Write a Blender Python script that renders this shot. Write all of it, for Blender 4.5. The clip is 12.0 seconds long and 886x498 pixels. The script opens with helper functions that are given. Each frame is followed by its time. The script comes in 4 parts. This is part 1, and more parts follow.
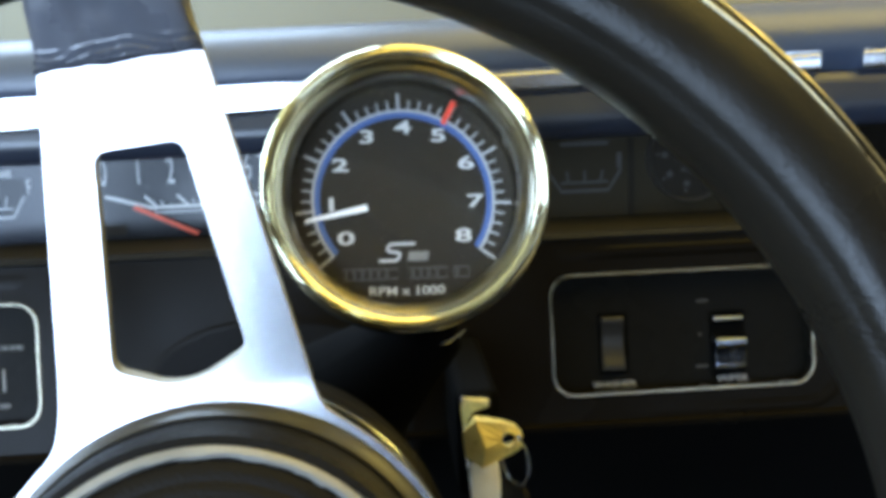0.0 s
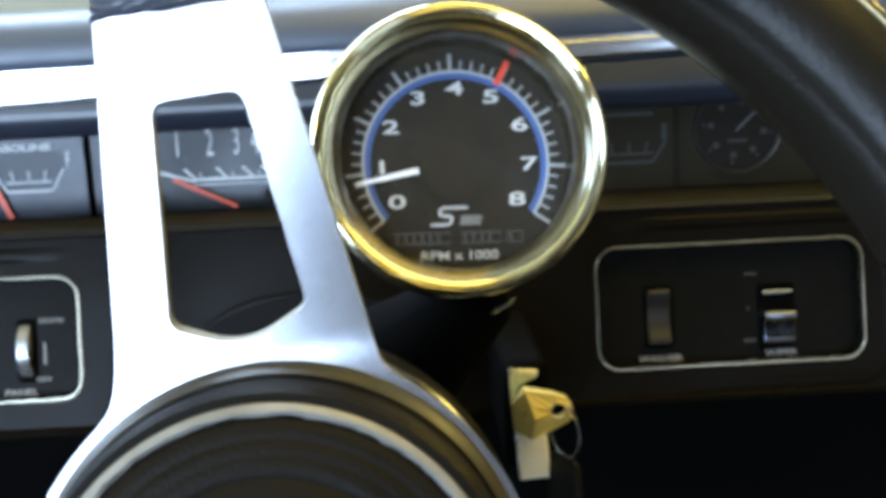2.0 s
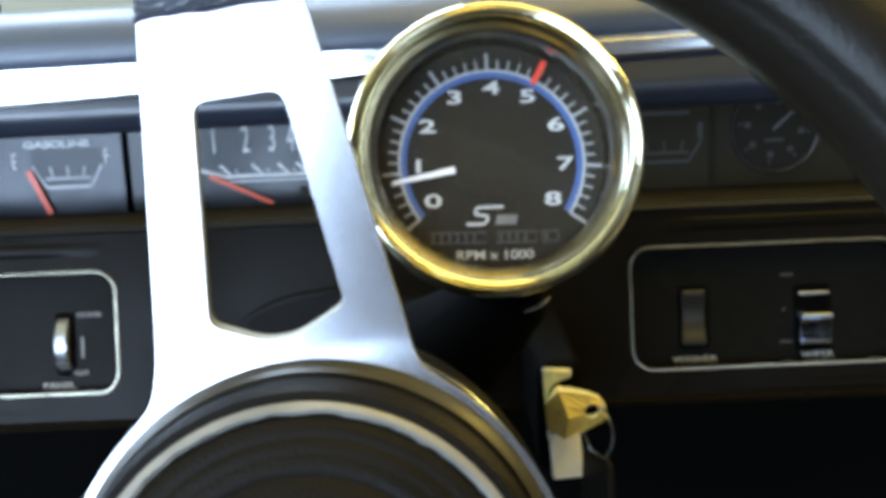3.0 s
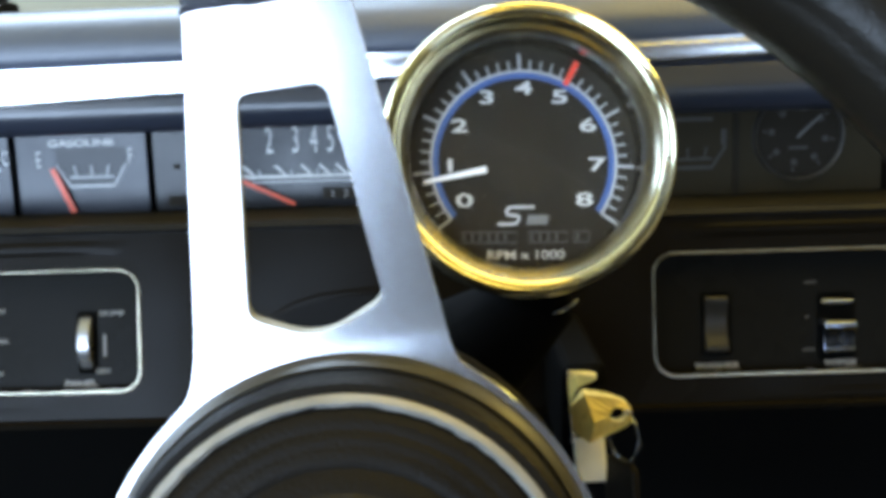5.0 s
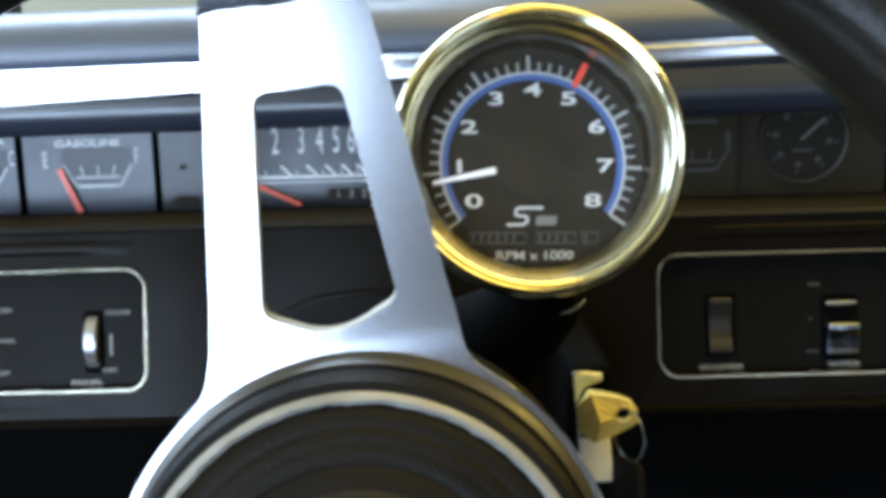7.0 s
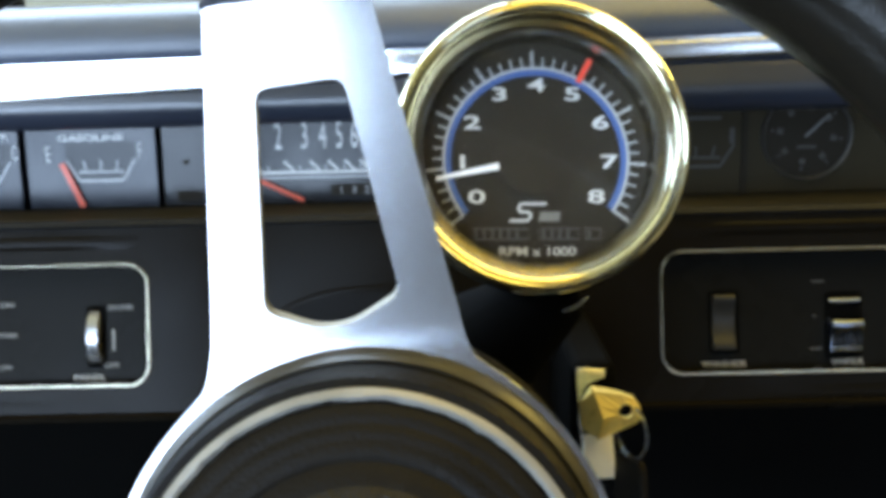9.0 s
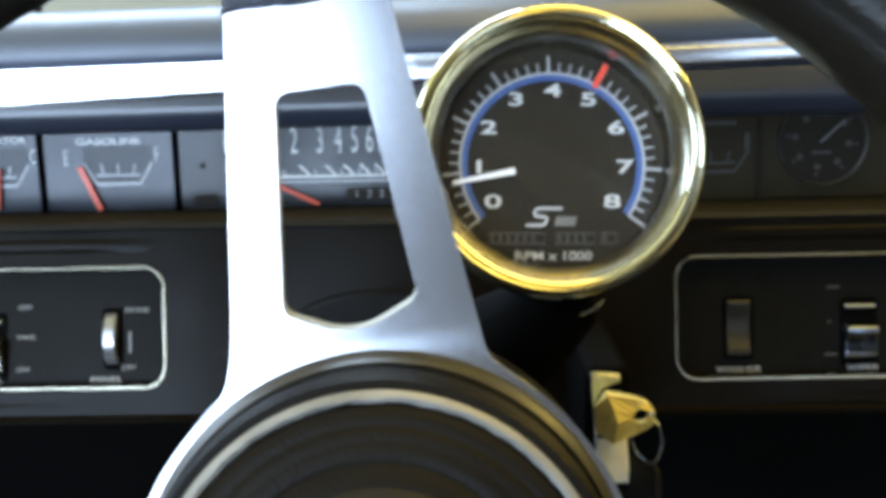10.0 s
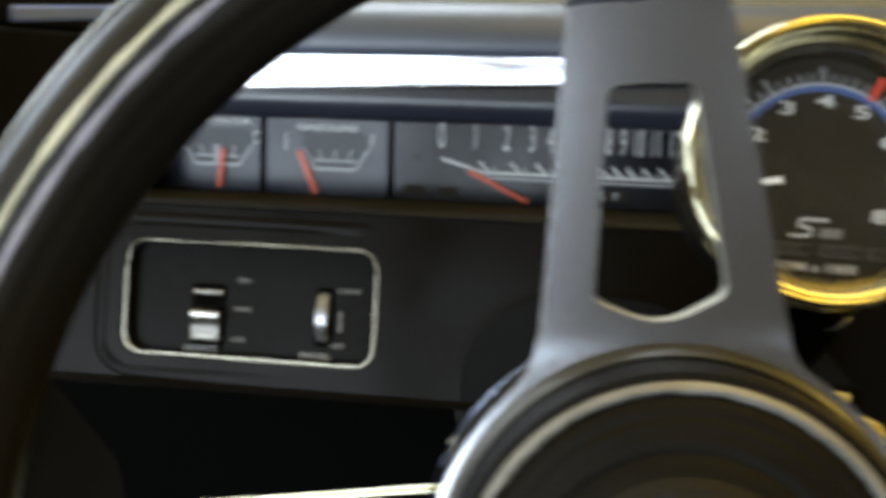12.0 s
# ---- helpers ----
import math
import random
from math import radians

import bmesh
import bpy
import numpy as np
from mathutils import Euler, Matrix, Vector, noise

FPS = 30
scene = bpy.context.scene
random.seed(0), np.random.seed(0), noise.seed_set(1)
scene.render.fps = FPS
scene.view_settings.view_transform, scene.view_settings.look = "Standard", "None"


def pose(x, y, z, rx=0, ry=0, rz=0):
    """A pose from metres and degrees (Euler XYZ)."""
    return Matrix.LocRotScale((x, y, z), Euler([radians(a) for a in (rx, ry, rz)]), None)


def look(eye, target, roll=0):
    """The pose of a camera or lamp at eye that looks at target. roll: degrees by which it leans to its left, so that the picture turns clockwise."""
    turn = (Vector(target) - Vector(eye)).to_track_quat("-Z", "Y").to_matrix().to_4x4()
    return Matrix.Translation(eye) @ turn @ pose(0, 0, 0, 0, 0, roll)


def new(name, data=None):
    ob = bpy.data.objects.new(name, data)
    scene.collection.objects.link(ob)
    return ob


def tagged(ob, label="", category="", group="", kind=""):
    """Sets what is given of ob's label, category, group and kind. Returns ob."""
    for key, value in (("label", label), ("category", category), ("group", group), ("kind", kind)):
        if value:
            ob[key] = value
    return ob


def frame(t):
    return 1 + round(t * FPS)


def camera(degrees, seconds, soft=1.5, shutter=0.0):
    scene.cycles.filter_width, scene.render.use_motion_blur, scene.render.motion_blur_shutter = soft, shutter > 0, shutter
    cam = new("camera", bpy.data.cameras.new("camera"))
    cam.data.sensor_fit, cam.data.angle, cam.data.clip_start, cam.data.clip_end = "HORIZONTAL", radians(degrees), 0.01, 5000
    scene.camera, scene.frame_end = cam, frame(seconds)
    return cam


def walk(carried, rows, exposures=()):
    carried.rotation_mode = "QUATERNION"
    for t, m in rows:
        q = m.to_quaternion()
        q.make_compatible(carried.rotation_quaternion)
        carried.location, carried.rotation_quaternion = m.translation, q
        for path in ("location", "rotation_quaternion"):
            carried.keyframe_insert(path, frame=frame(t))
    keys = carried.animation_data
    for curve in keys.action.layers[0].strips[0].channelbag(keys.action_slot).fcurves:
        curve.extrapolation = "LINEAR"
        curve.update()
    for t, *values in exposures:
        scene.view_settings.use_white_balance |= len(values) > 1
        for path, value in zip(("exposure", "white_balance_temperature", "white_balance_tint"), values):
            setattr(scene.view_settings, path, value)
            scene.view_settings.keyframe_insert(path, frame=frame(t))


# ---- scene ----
cam = camera(46.03, 12.0, soft=4.8, shutter=0.9)


def eye_pose(x, y, z, yaw, pitch, roll):
    return pose(x, y, z, 0, 0, yaw) @ pose(0, 0, 0, 90 + pitch, 0, 0) @ pose(0, 0, 0, 0, 0, roll)


# seconds, place in metres, yaw to the left, pitch up, roll
ROWS = [
    (0, -0.0018, 0.0321, 0.8563, -3.13, -9.95, -2.28),
    (0.5, -0.0006, 0.0323, 0.8542, -3.09, -9.51, -2.96),
    (1, -0.0043, 0.0344, 0.8527, -2.16, -10.01, -2.70),
    (1.5, -0.0063, 0.0324, 0.8529, -1.31, -9.94, -2.64),
    (2, -0.0109, 0.0390, 0.8483, -1.75, -10.64, -2.54),
    (2.5, -0.0122, 0.0385, 0.8495, -0.09, -10.91, -2.59),
    (4.5, -0.0160, 0.0389, 0.8475, -0.13, -10.10, -1.97),
    (5, -0.0194, 0.0382, 0.8465, 0.45, -10.25, -1.75),
    (5.5, -0.0218, 0.0359, 0.8474, 0.34, -10.21, -1.64),
    (6, -0.0228, 0.0354, 0.8481, 0.15, -9.97, -1.52),
    (6.5, -0.0224, 0.0362, 0.8471, 0.47, -10.02, -1.56),
    (7, -0.0227, 0.0361, 0.8464, 0.38, -10.14, -1.54),
    (9, -0.0226, 0.0370, 0.8462, 0.56, -10.36, -1.39),
    (9.5, -0.0225, 0.0341, 0.8479, 0.81, -9.90, -1.31),
    (10, -0.0239, 0.0353, 0.8464, 1.23, -10.10, -1.29),
    (10.5, -0.0262, 0.0355, 0.8447, 1.49, -10.25, -1.10),
    (11, -0.0303, 0.0341, 0.8435, 2.44, -10.45, -0.84),
    (11.5, -0.0410, 0.0284, 0.8448, 5.30, -10.04, -0.05),
    (12, -0.0672, 0.0251, 0.8432, 8.03, -9.78, 1.87),
]
walk(cam, [(t, eye_pose(*row)) for t, *row in ROWS], exposures=[(0, 0.98, 6950, 17), (2.0, 0.98, 7100, 18), (5.0, 0.98, 7300, 18), (10.5, 0.98, 7400, 18), (11.0, 0.86, 7700, 18), (11.5, 0.68, 8300, 19), (12.0, 0.38, 9300, 20)])

# ---- light ----
world = bpy.data.worlds.new("garage_air")
scene.world = world
world.use_nodes = True
world.node_tree.nodes["Background"].inputs[0].default_value = (0.5, 0.45, 0.36, 1)
world.node_tree.nodes["Background"].inputs[1].default_value = 0.05


def area_lamp(name, eye, target, width, height, power, colour):
    data = bpy.data.lights.new(name, "AREA")
    data.shape, data.size, data.size_y, data.energy, data.color = "RECTANGLE", width, height, power, colour
    ob = new(name, data)
    ob.matrix_world = look(eye, target)
    return ob


COOL, AMBER = (0.46, 0.70, 1.0), (1.0, 0.80, 0.17)
# unseen cool lamps behind the driver and ahead left, placed from the reflections
area_lamp("rear_left_lamp", (-1.22, -2.10, 0.60), (-1.22, 3.0, 0.60), 1.96, 1.04, 56, COOL)
# narrow fill added to whiten the top of the spoke
area_lamp("spoke_fill_lamp", (-0.15, -2.10, 0.82), (-0.15, 3.0, 0.82), 0.17, 0.36, 0.95, COOL)
area_lamp("rear_right_lamp", (1.15, -2.10, 0.90), (1.15, 3.0, 0.90), 0.8, 0.26, 1.2, COOL)
# high fill added for a cool sheen on the left
area_lamp("high_left_fill", (-1.70, -2.10, 1.92), (-1.70, 3.0, 1.92), 1.1, 0.9, 20, COOL)
area_lamp("left_side_lamp", (-2.50, 1.40, 1.65), (3.0, 1.40, 1.65), 2.5, 1.6, 100, COOL)
# fill added overhead, ahead to the left, to turn the pad bluish
area_lamp("pad_fill_lamp", (-1.00, 1.75, 2.55), (-1.00, 1.76, 0.0), 1.7, 1.3, 65, COOL)
# unseen amber lamps overhead, left and ahead right, placed for the gold reflections
area_lamp("amber_overhead_lamp", (0.95, 0.00, 2.55), (0.95, 0.01, 0.0), 1.9, 1.9, 21, AMBER)
area_lamp("amber_left_lamp", (-1.70, -0.60, 1.85), (-0.10, 0.30, 0.80), 0.5, 0.15, 1.1, AMBER)
bulb = bpy.data.lights.new("amber_ahead_lamp", "POINT")
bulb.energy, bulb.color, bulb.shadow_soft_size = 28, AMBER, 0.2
new("amber_ahead_lamp", bulb).location = (1.75, 2.30, 1.75)


# ---- materials ----
def material(name, colour, rough=0.5, metal=0.0, grain=400.0, bump=0.1, vary=0.12, wear=30.0, spec=0.5, coat=0.0, rough_vary=0.08, stretch=(1, 1, 1), depth=0.0006):
    m = bpy.data.materials.new(name)
    m.use_nodes = True
    nodes, links = m.node_tree.nodes, m.node_tree.links
    b = nodes["Principled BSDF"]
    b.inputs["Metallic"].default_value = metal
    b.inputs["Specular IOR Level"].default_value = spec
    b.inputs["Coat Weight"].default_value = coat
    b.inputs["Coat Roughness"].default_value = 0.08
    co = nodes.new("ShaderNodeTexCoord")
    mp = nodes.new("ShaderNodeMapping")
    mp.inputs["Scale"].default_value = stretch
    links.new(co.outputs["Object"], mp.inputs["Vector"])
    big = nodes.new("ShaderNodeTexNoise")
    big.inputs["Scale"].default_value, big.inputs["Detail"].default_value = wear, 5
    fine = nodes.new("ShaderNodeTexNoise")
    fine.inputs["Scale"].default_value, fine.inputs["Detail"].default_value = grain, 3
    links.new(mp.outputs[0], fine.inputs["Vector"])
    links.new(co.outputs["Object"], big.inputs["Vector"])
    mix = nodes.new("ShaderNodeMix")
    mix.data_type = "RGBA"
    lo = [max(0.0, c * (1 - vary)) for c in colour]
    hi = [min(1.0, c * (1 + vary)) for c in colour]
    mix.inputs["A"].default_value, mix.inputs["B"].default_value = (*lo, 1), (*hi, 1)
    links.new(big.outputs["Fac"], mix.inputs["Factor"])
    links.new(mix.outputs["Result"], b.inputs["Base Color"])
    ramp = nodes.new("ShaderNodeMapRange")
    ramp.inputs["From Min"].default_value, ramp.inputs["From Max"].default_value = 0.3, 0.7
    ramp.inputs["To Min"].default_value, ramp.inputs["To Max"].default_value = max(0.02, rough - rough_vary), min(1, rough + rough_vary)
    links.new(big.outputs["Fac"], ramp.inputs["Value"])
    links.new(ramp.outputs[0], b.inputs["Roughness"])
    if bump:
        bp = nodes.new("ShaderNodeBump")
        bp.inputs["Strength"].default_value, bp.inputs["Distance"].default_value = bump, depth
        links.new(fine.outputs["Fac"], bp.inputs["Height"])
        links.new(bp.outputs[0], b.inputs["Normal"])
    return m


def glass(name, rough=0.02):
    m = bpy.data.materials.new(name)
    m.use_nodes = True
    b = m.node_tree.nodes["Principled BSDF"]
    b.inputs["Base Color"].default_value = (1, 1, 1, 1)
    b.inputs["Transmission Weight"].default_value = 1.0
    b.inputs["Roughness"].default_value = rough
    b.inputs["IOR"].default_value = 1.3
    return m


VINYL = material("black_vinyl", (0.010, 0.010, 0.0105), 0.42, grain=900, bump=0.25, wear=14, spec=0.2)
# black vinyl; the bluish haze and light are put into the next two colours
PAD = material("blue_hazed_pad_vinyl", (0.060, 0.080, 0.124), 0.37, grain=600, bump=0.35, wear=9, spec=0.85, depth=0.0008)
BROW = material("blue_lit_glossy_lip", (0.025, 0.032, 0.050), 0.32, grain=700, bump=0.2, wear=9, spec=0.9)
SKIRT = material("smooth_black_rubber", (0.0095, 0.0088, 0.0085), 0.5, grain=800, bump=0.6, wear=40, spec=0.09, depth=0.0008)
# black paint; the brown tint stands for the amber haze on the right
PAINT = material("satin_black_paint", (0.0072, 0.0057, 0.0038), 0.22, grain=1500, bump=0.06, wear=18, spec=0.06)
UNDER = material("dull_black_metal_and_shade", (0.0027, 0.0026, 0.0024), 0.85, grain=200, bump=0.1, wear=8, spec=0.04)
COVER = material("dull_black_column_cover", (0.0095, 0.0098, 0.0110), 0.5, grain=300, bump=0.1, wear=8, spec=0.06)
TRAY = material("gloss_black_plastic", (0.0085, 0.0078, 0.0062), 0.24, grain=600, bump=0.03, wear=25, spec=0.035)
# black dial; its warm tint carries the haze over it
DIAL = material("matt_black_dial", (0.026, 0.0215, 0.0155), 0.6, grain=2000, bump=0.05, wear=40, spec=0.12)
# copy of the gauge face with the amber haze put into its colour
HAZED = material("amber_hazed_gauge_face", (0.040, 0.032, 0.018), 0.5, grain=2000, bump=0.05, wear=40, spec=0.12)
INNER = material("polished_inner_cone", (0.44, 0.40, 0.30), 0.2, 1.0, grain=300, bump=0.0, vary=0.05, wear=40, rough_vary=0.03)
SPEEDO = material("charcoal_gauge_face", (0.011, 0.012, 0.015), 0.20, grain=2500, bump=0.05, wear=30, spec=0.26)
WINDOW = material("dark_scale_field", (0.009, 0.0105, 0.0145), 0.22, grain=2500, bump=0.05, wear=30, spec=0.21)
# blue in this face stands for the cool light on the left
GAUGE = material("blue_lit_gauge_face", (0.010, 0.0145, 0.0265), 0.19, grain=2500, bump=0.05, wear=30, spec=0.30)
LEDGE = material("olive_gold_ledge", (0.036, 0.031, 0.021), 0.7, grain=800, bump=0.1, wear=25, spec=0.15)
STRIP = material("polished_bright_trim", (0.84, 0.85, 0.87), 0.16, 1.0, grain=60, bump=0.05, vary=0.04, wear=12, rough_vary=0.05, stretch=(0.1, 1, 1))
BRUSHED = material("brushed_aluminium", (0.54, 0.547, 0.57), 0.19, 1.0, grain=2500, bump=0.02, vary=0.04, wear=35, rough_vary=0.004, stretch=(1, 0.05, 1))
SHROUD = material("brown_black_shroud", (0.0105, 0.0092, 0.007), 0.55, grain=700, bump=0.3, vary=0.2, wear=30, spec=0.05)
HUBCONE = material("hub_reflection_grey", (0.056, 0.052, 0.042), 0.42, 0.0, grain=700, bump=0.2, vary=0.15, wear=50, spec=0.3)
CUT = material("sawn_aluminium_edge", (0.40, 0.38, 0.32), 0.5, 0.55, grain=900, bump=0.2, vary=0.1, wear=80)
# chrome with the amber reflections put into its colour
BEZEL = material("amber_lit_chrome", (0.93, 0.86, 0.60), 0.09, 1.0, grain=150, bump=0.02, vary=0.04, wear=20, rough_vary=0.03)
CLOCKRING = material("dull_clock_ring", (0.12, 0.115, 0.11), 0.32, 0.6, grain=300, bump=0.0, wear=40)
WORN = material("worn_silver_band", (0.29, 0.278, 0.25), 0.4, 0.25, grain=500, bump=0.3, vary=0.42, wear=90)
RUBBER = material("black_rubber", (0.0115, 0.0095, 0.0072), 0.46, grain=1000, bump=0.45, vary=0.25, wear=60, spec=0.08, depth=0.0007)
LEATHER = material("grained_black_horn_pad", (0.0135, 0.0112, 0.0085), 0.42, grain=700, bump=1.0, wear=30, spec=0.22, depth=0.0008)
RIM = material("black_rim_vinyl", (0.0130, 0.0108, 0.0078), 0.34, grain=900, bump=0.25, wear=20, rough_vary=0.08, spec=0.26)
EDGE = material("pale_glossy_rim_edge", (0.20, 0.185, 0.15), 0.36, 0.5, grain=260, bump=0.5, vary=0.5, wear=70, rough_vary=0.12)
SEAM = material("cream_seam", (0.70, 0.65, 0.48), 0.42, 0.1, grain=240, bump=0.6, vary=0.5, wear=70, rough_vary=0.1)
GREYLINE = material("lilac_grey_rim_line", (0.34, 0.335, 0.40), 0.36, 0.1, grain=240, bump=0.6, vary=0.4, wear=110, rough_vary=0.1)
# streak of bluish light along the sill is put into this colour
SILL = material("blue_lit_sill", (0.14, 0.21, 0.48), 0.4, grain=300, bump=0.05, wear=8)
TRIMBROWN = material("dark_brown_door_trim", (0.003, 0.0025, 0.002), 0.6, grain=300, bump=0.2, wear=8, spec=0.04)
# black wrap, lightened and blued for the haze over it
GLUE = material("hazed_black_wrap", (0.105, 0.112, 0.135), 0.28, grain=130, bump=0.3, wear=60, spec=0.8, rough_vary=0.10)
WHITE = material("white_print", (0.82, 0.82, 0.80), 0.5, grain=2000, bump=0.0, vary=0.06, wear=200)
GREYP = material("grey_print", (0.50, 0.51, 0.52), 0.5, grain=2000, bump=0.0, vary=0.1, wear=200)
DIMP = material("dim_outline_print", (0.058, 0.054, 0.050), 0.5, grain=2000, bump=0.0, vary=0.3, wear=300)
BLUE = material("blue_dial_band", (0.032, 0.088, 0.25), 0.5, grain=2000, bump=0.0, vary=0.1, wear=100)
RED = material("red_needle_paint", (0.75, 0.06, 0.03), 0.4, grain=900, bump=0.0, vary=0.08, wear=80)
ORANGE = material("orange_red_needle_paint", (0.85, 0.10, 0.035), 0.4, grain=900, bump=0.0, vary=0.08, wear=80)
BRASS = material("yellowed_brass_key", (0.95, 0.70, 0.22), 0.32, 0.12, grain=500, bump=0.15, vary=0.15, wear=120)
STEEL = material("bright_steel", (0.75, 0.74, 0.70), 0.2, 1.0, grain=300, bump=0.05, vary=0.08, wear=60)
LEVER = material("satin_silver_lever", (0.42, 0.40, 0.36), 0.30, 1.0, grain=500, bump=0.05, vary=0.1, wear=80)
WHEEL = material("pale_silver_thumbwheel", (0.44, 0.44, 0.45), 0.3, 0.8, grain=500, bump=0.05, vary=0.1, wear=80)
# frame chrome, darkened and tinted for the gold light along its edges
FRAME = material("amber_tinted_frame", (0.55, 0.50, 0.37), 0.16, 1.0, grain=300, bump=0.02, vary=0.08, wear=40)
# darker copy of the lever chrome; blue stands for its cool reflections
DARKLEV = material("blue_tinted_chrome", (0.29, 0.33, 0.41), 0.22, 1.0, grain=500, bump=0.04, vary=0.1, wear=80)
DULL = material("smoked_grey_lever", (0.030, 0.028, 0.025), 0.35, 0.2, grain=500, bump=0.05, vary=0.1, wear=80)
PLASTER = material("tan_plaster", (0.18, 0.165, 0.115), 0.8, grain=60, bump=0.3, wear=1.5)
# unseen ceiling, coloured amber so that upward reflections turn gold
CEIL = material("amber_bounce_ceiling", (0.62, 0.51, 0.26), 0.8, grain=60, bump=0.3, wear=1.5)
CONCRETE = material("grey_concrete", (0.26, 0.25, 0.23), 0.85, grain=40, bump=0.4, wear=2.0)
NICKEL = material("worn_nickel", (0.85, 0.80, 0.64), 0.35, 0.1, grain=300, bump=0.1, vary=0.1, wear=150)
TICK = material("dim_grey_scale_print", (0.32, 0.32, 0.315), 0.5, grain=2000, bump=0.0, vary=0.1, wear=200)
MARK = material("faded_switch_print", (0.30, 0.30, 0.29), 0.5, grain=2000, bump=0.0, vary=0.2, wear=200)
PALEBAR = material("grey_mark_print", (0.17, 0.17, 0.165), 0.5, grain=2000, bump=0.0, vary=0.2, wear=200)
PALE = material("pale_dial_print", (0.50, 0.50, 0.48), 0.5, grain=2000, bump=0.0, vary=0.06, wear=200)
BACKWALL = material("dull_brown_grey_plaster", (0.085, 0.078, 0.07), 0.85, grain=60, bump=0.3, wear=1.5)
CLEAR = glass("clear_lens")


# ---- builders ----
def part(name, bm, mat, parent, label="", m=None, smooth=True, bevel=0.0, sharp=38):
    """Links a bmesh as one mesh object under a thing or a part."""
    data = bpy.data.meshes.new(name)
    bmesh.ops.recalc_face_normals(bm, faces=bm.faces)
    bm.to_mesh(data)
    bm.free()
    data.materials.append(mat)
    ob = new(name, data)
    ob.parent = parent
    if m is not None:
        ob.matrix_basis = m
    if smooth:
        for p in data.polygons:
            p.use_smooth = True
        data.set_sharp_from_angle(angle=radians(sharp))
    if bevel:
        mod = ob.modifiers.new("soft_edges", "BEVEL")
        mod.width, mod.segments, mod.limit_method, mod.angle_limit = bevel, 2, "ANGLE", radians(35)
    return tagged(ob, label)


def thing(name, label, category, m=None, group="", kind=""):
    ob = new(name)
    ob.empty_display_size = 0.02
    if m is not None:
        ob.matrix_basis = m
    return tagged(ob, label, category, group, kind)


def box(w, h, d, at=(0, 0, 0)):
    bm = bmesh.new()
    bmesh.ops.create_cube(bm, size=1, matrix=Matrix.Translation(at) @ Matrix.Diagonal((w, h, d, 1)))
    return bm


def lathe(profile, n=96, start=0.0, sweep=360.0, at=(0, 0)):
    """Turns (radius, height) pairs about the local z axis."""
    bm = bmesh.new()
    full = sweep >= 359.9
    rings = []
    for i in range(n if full else n + 1):
        a = radians(start + sweep * i / n)
        rings.append([bm.verts.new((at[0] + r * math.cos(a), at[1] + r * math.sin(a), h)) for r, h in profile])
    for i in range(n):
        p, q = rings[i], rings[(i + 1) % len(rings)]
        for j in range(len(profile) - 1):
            bm.faces.new((p[j], q[j], q[j + 1], p[j + 1]))
    bmesh.ops.remove_doubles(bm, verts=bm.verts, dist=1e-6)
    return bm


def rounded(w, h, r, n=8):
    """A rounded rectangle about the origin, anticlockwise."""
    pts = []
    for cx, cy, a0 in ((w / 2 - r, h / 2 - r, 0), (-w / 2 + r, h / 2 - r, 90), (-w / 2 + r, -h / 2 + r, 180), (w / 2 - r, -h / 2 + r, 270)):
        for i in range(n + 1):
            a = radians(a0 + 90 * i / n)
            pts.append((cx + r * math.cos(a), cy + r * math.sin(a)))
    return pts


def soften(pts, radii, n=5):
    """Rounds the corners of a closed outline."""
    out = []
    k = len(pts)
    for i in range(k):
        p, a, b = Vector(pts[i]), Vector(pts[i - 1]), Vector(pts[(i + 1) % k])
        u, v = (a - p).normalized(), (b - p).normalized()
        r = min(radii[i], (a - p).length * 0.49, (b - p).length * 0.49)
        for j in range(n + 1):
            t = j / n
            out.append(tuple((p + u * r) * (1 - t) ** 2 + p * 2 * t * (1 - t) + (p + v * r) * t**2))
    return out


def slab(outline, depth, top=0.0):
    """A plate with the given outline: its face at z = top, its back at top - depth."""
    bm = bmesh.new()
    a = [bm.verts.new((x, y, top)) for x, y in outline]
    b = [bm.verts.new((x, y, top - depth)) for x, y in outline]
    bm.faces.new(a)
    bm.faces.new(b[::-1])
    for i in range(len(a)):
        j = (i + 1) % len(a)
        bm.faces.new((a[i], b[i], b[j], a[j]))
    return bm


def loop_sweep(outline, profile):
    """Sweeps (outward, z) pairs, a closed profile, round a closed outline."""
    bm = bmesh.new()
    k = len(outline)
    rings = []
    for i in range(k):
        p, a, b = Vector(outline[i]), Vector(outline[i - 1]), Vector(outline[(i + 1) % k])
        d = (b - a).normalized()
        out = Vector((d.y, -d.x))
        rings.append([bm.verts.new((p.x + out.x * o, p.y + out.y * o, z)) for o, z in profile])
    for i in range(k):
        p, q = rings[i], rings[(i + 1) % k]
        for j in range(len(profile)):
            jj = (j + 1) % len(profile)
            bm.faces.new((p[j], q[j], q[jj], p[jj]))
    return bm


def extrude_x(profile, x0, x1, closed=True, steps=1, rise=0.0):
    """Draws a (y, z) profile along x."""
    bm = bmesh.new()
    rows = []
    for s in range(steps + 1):
        x = x0 + (x1 - x0) * s / steps
        rows.append([bm.verts.new((x, y, z + rise * x)) for y, z in profile])
    k = len(profile)
    for p, q in zip(rows, rows[1:]):
        for j in range(k if closed else k - 1):
            jj = (j + 1) % k
            bm.faces.new((p[j], q[j], q[jj], p[jj]))
    if closed:
        bm.faces.new(rows[0][::-1])
        bm.faces.new(rows[-1])
    return bm


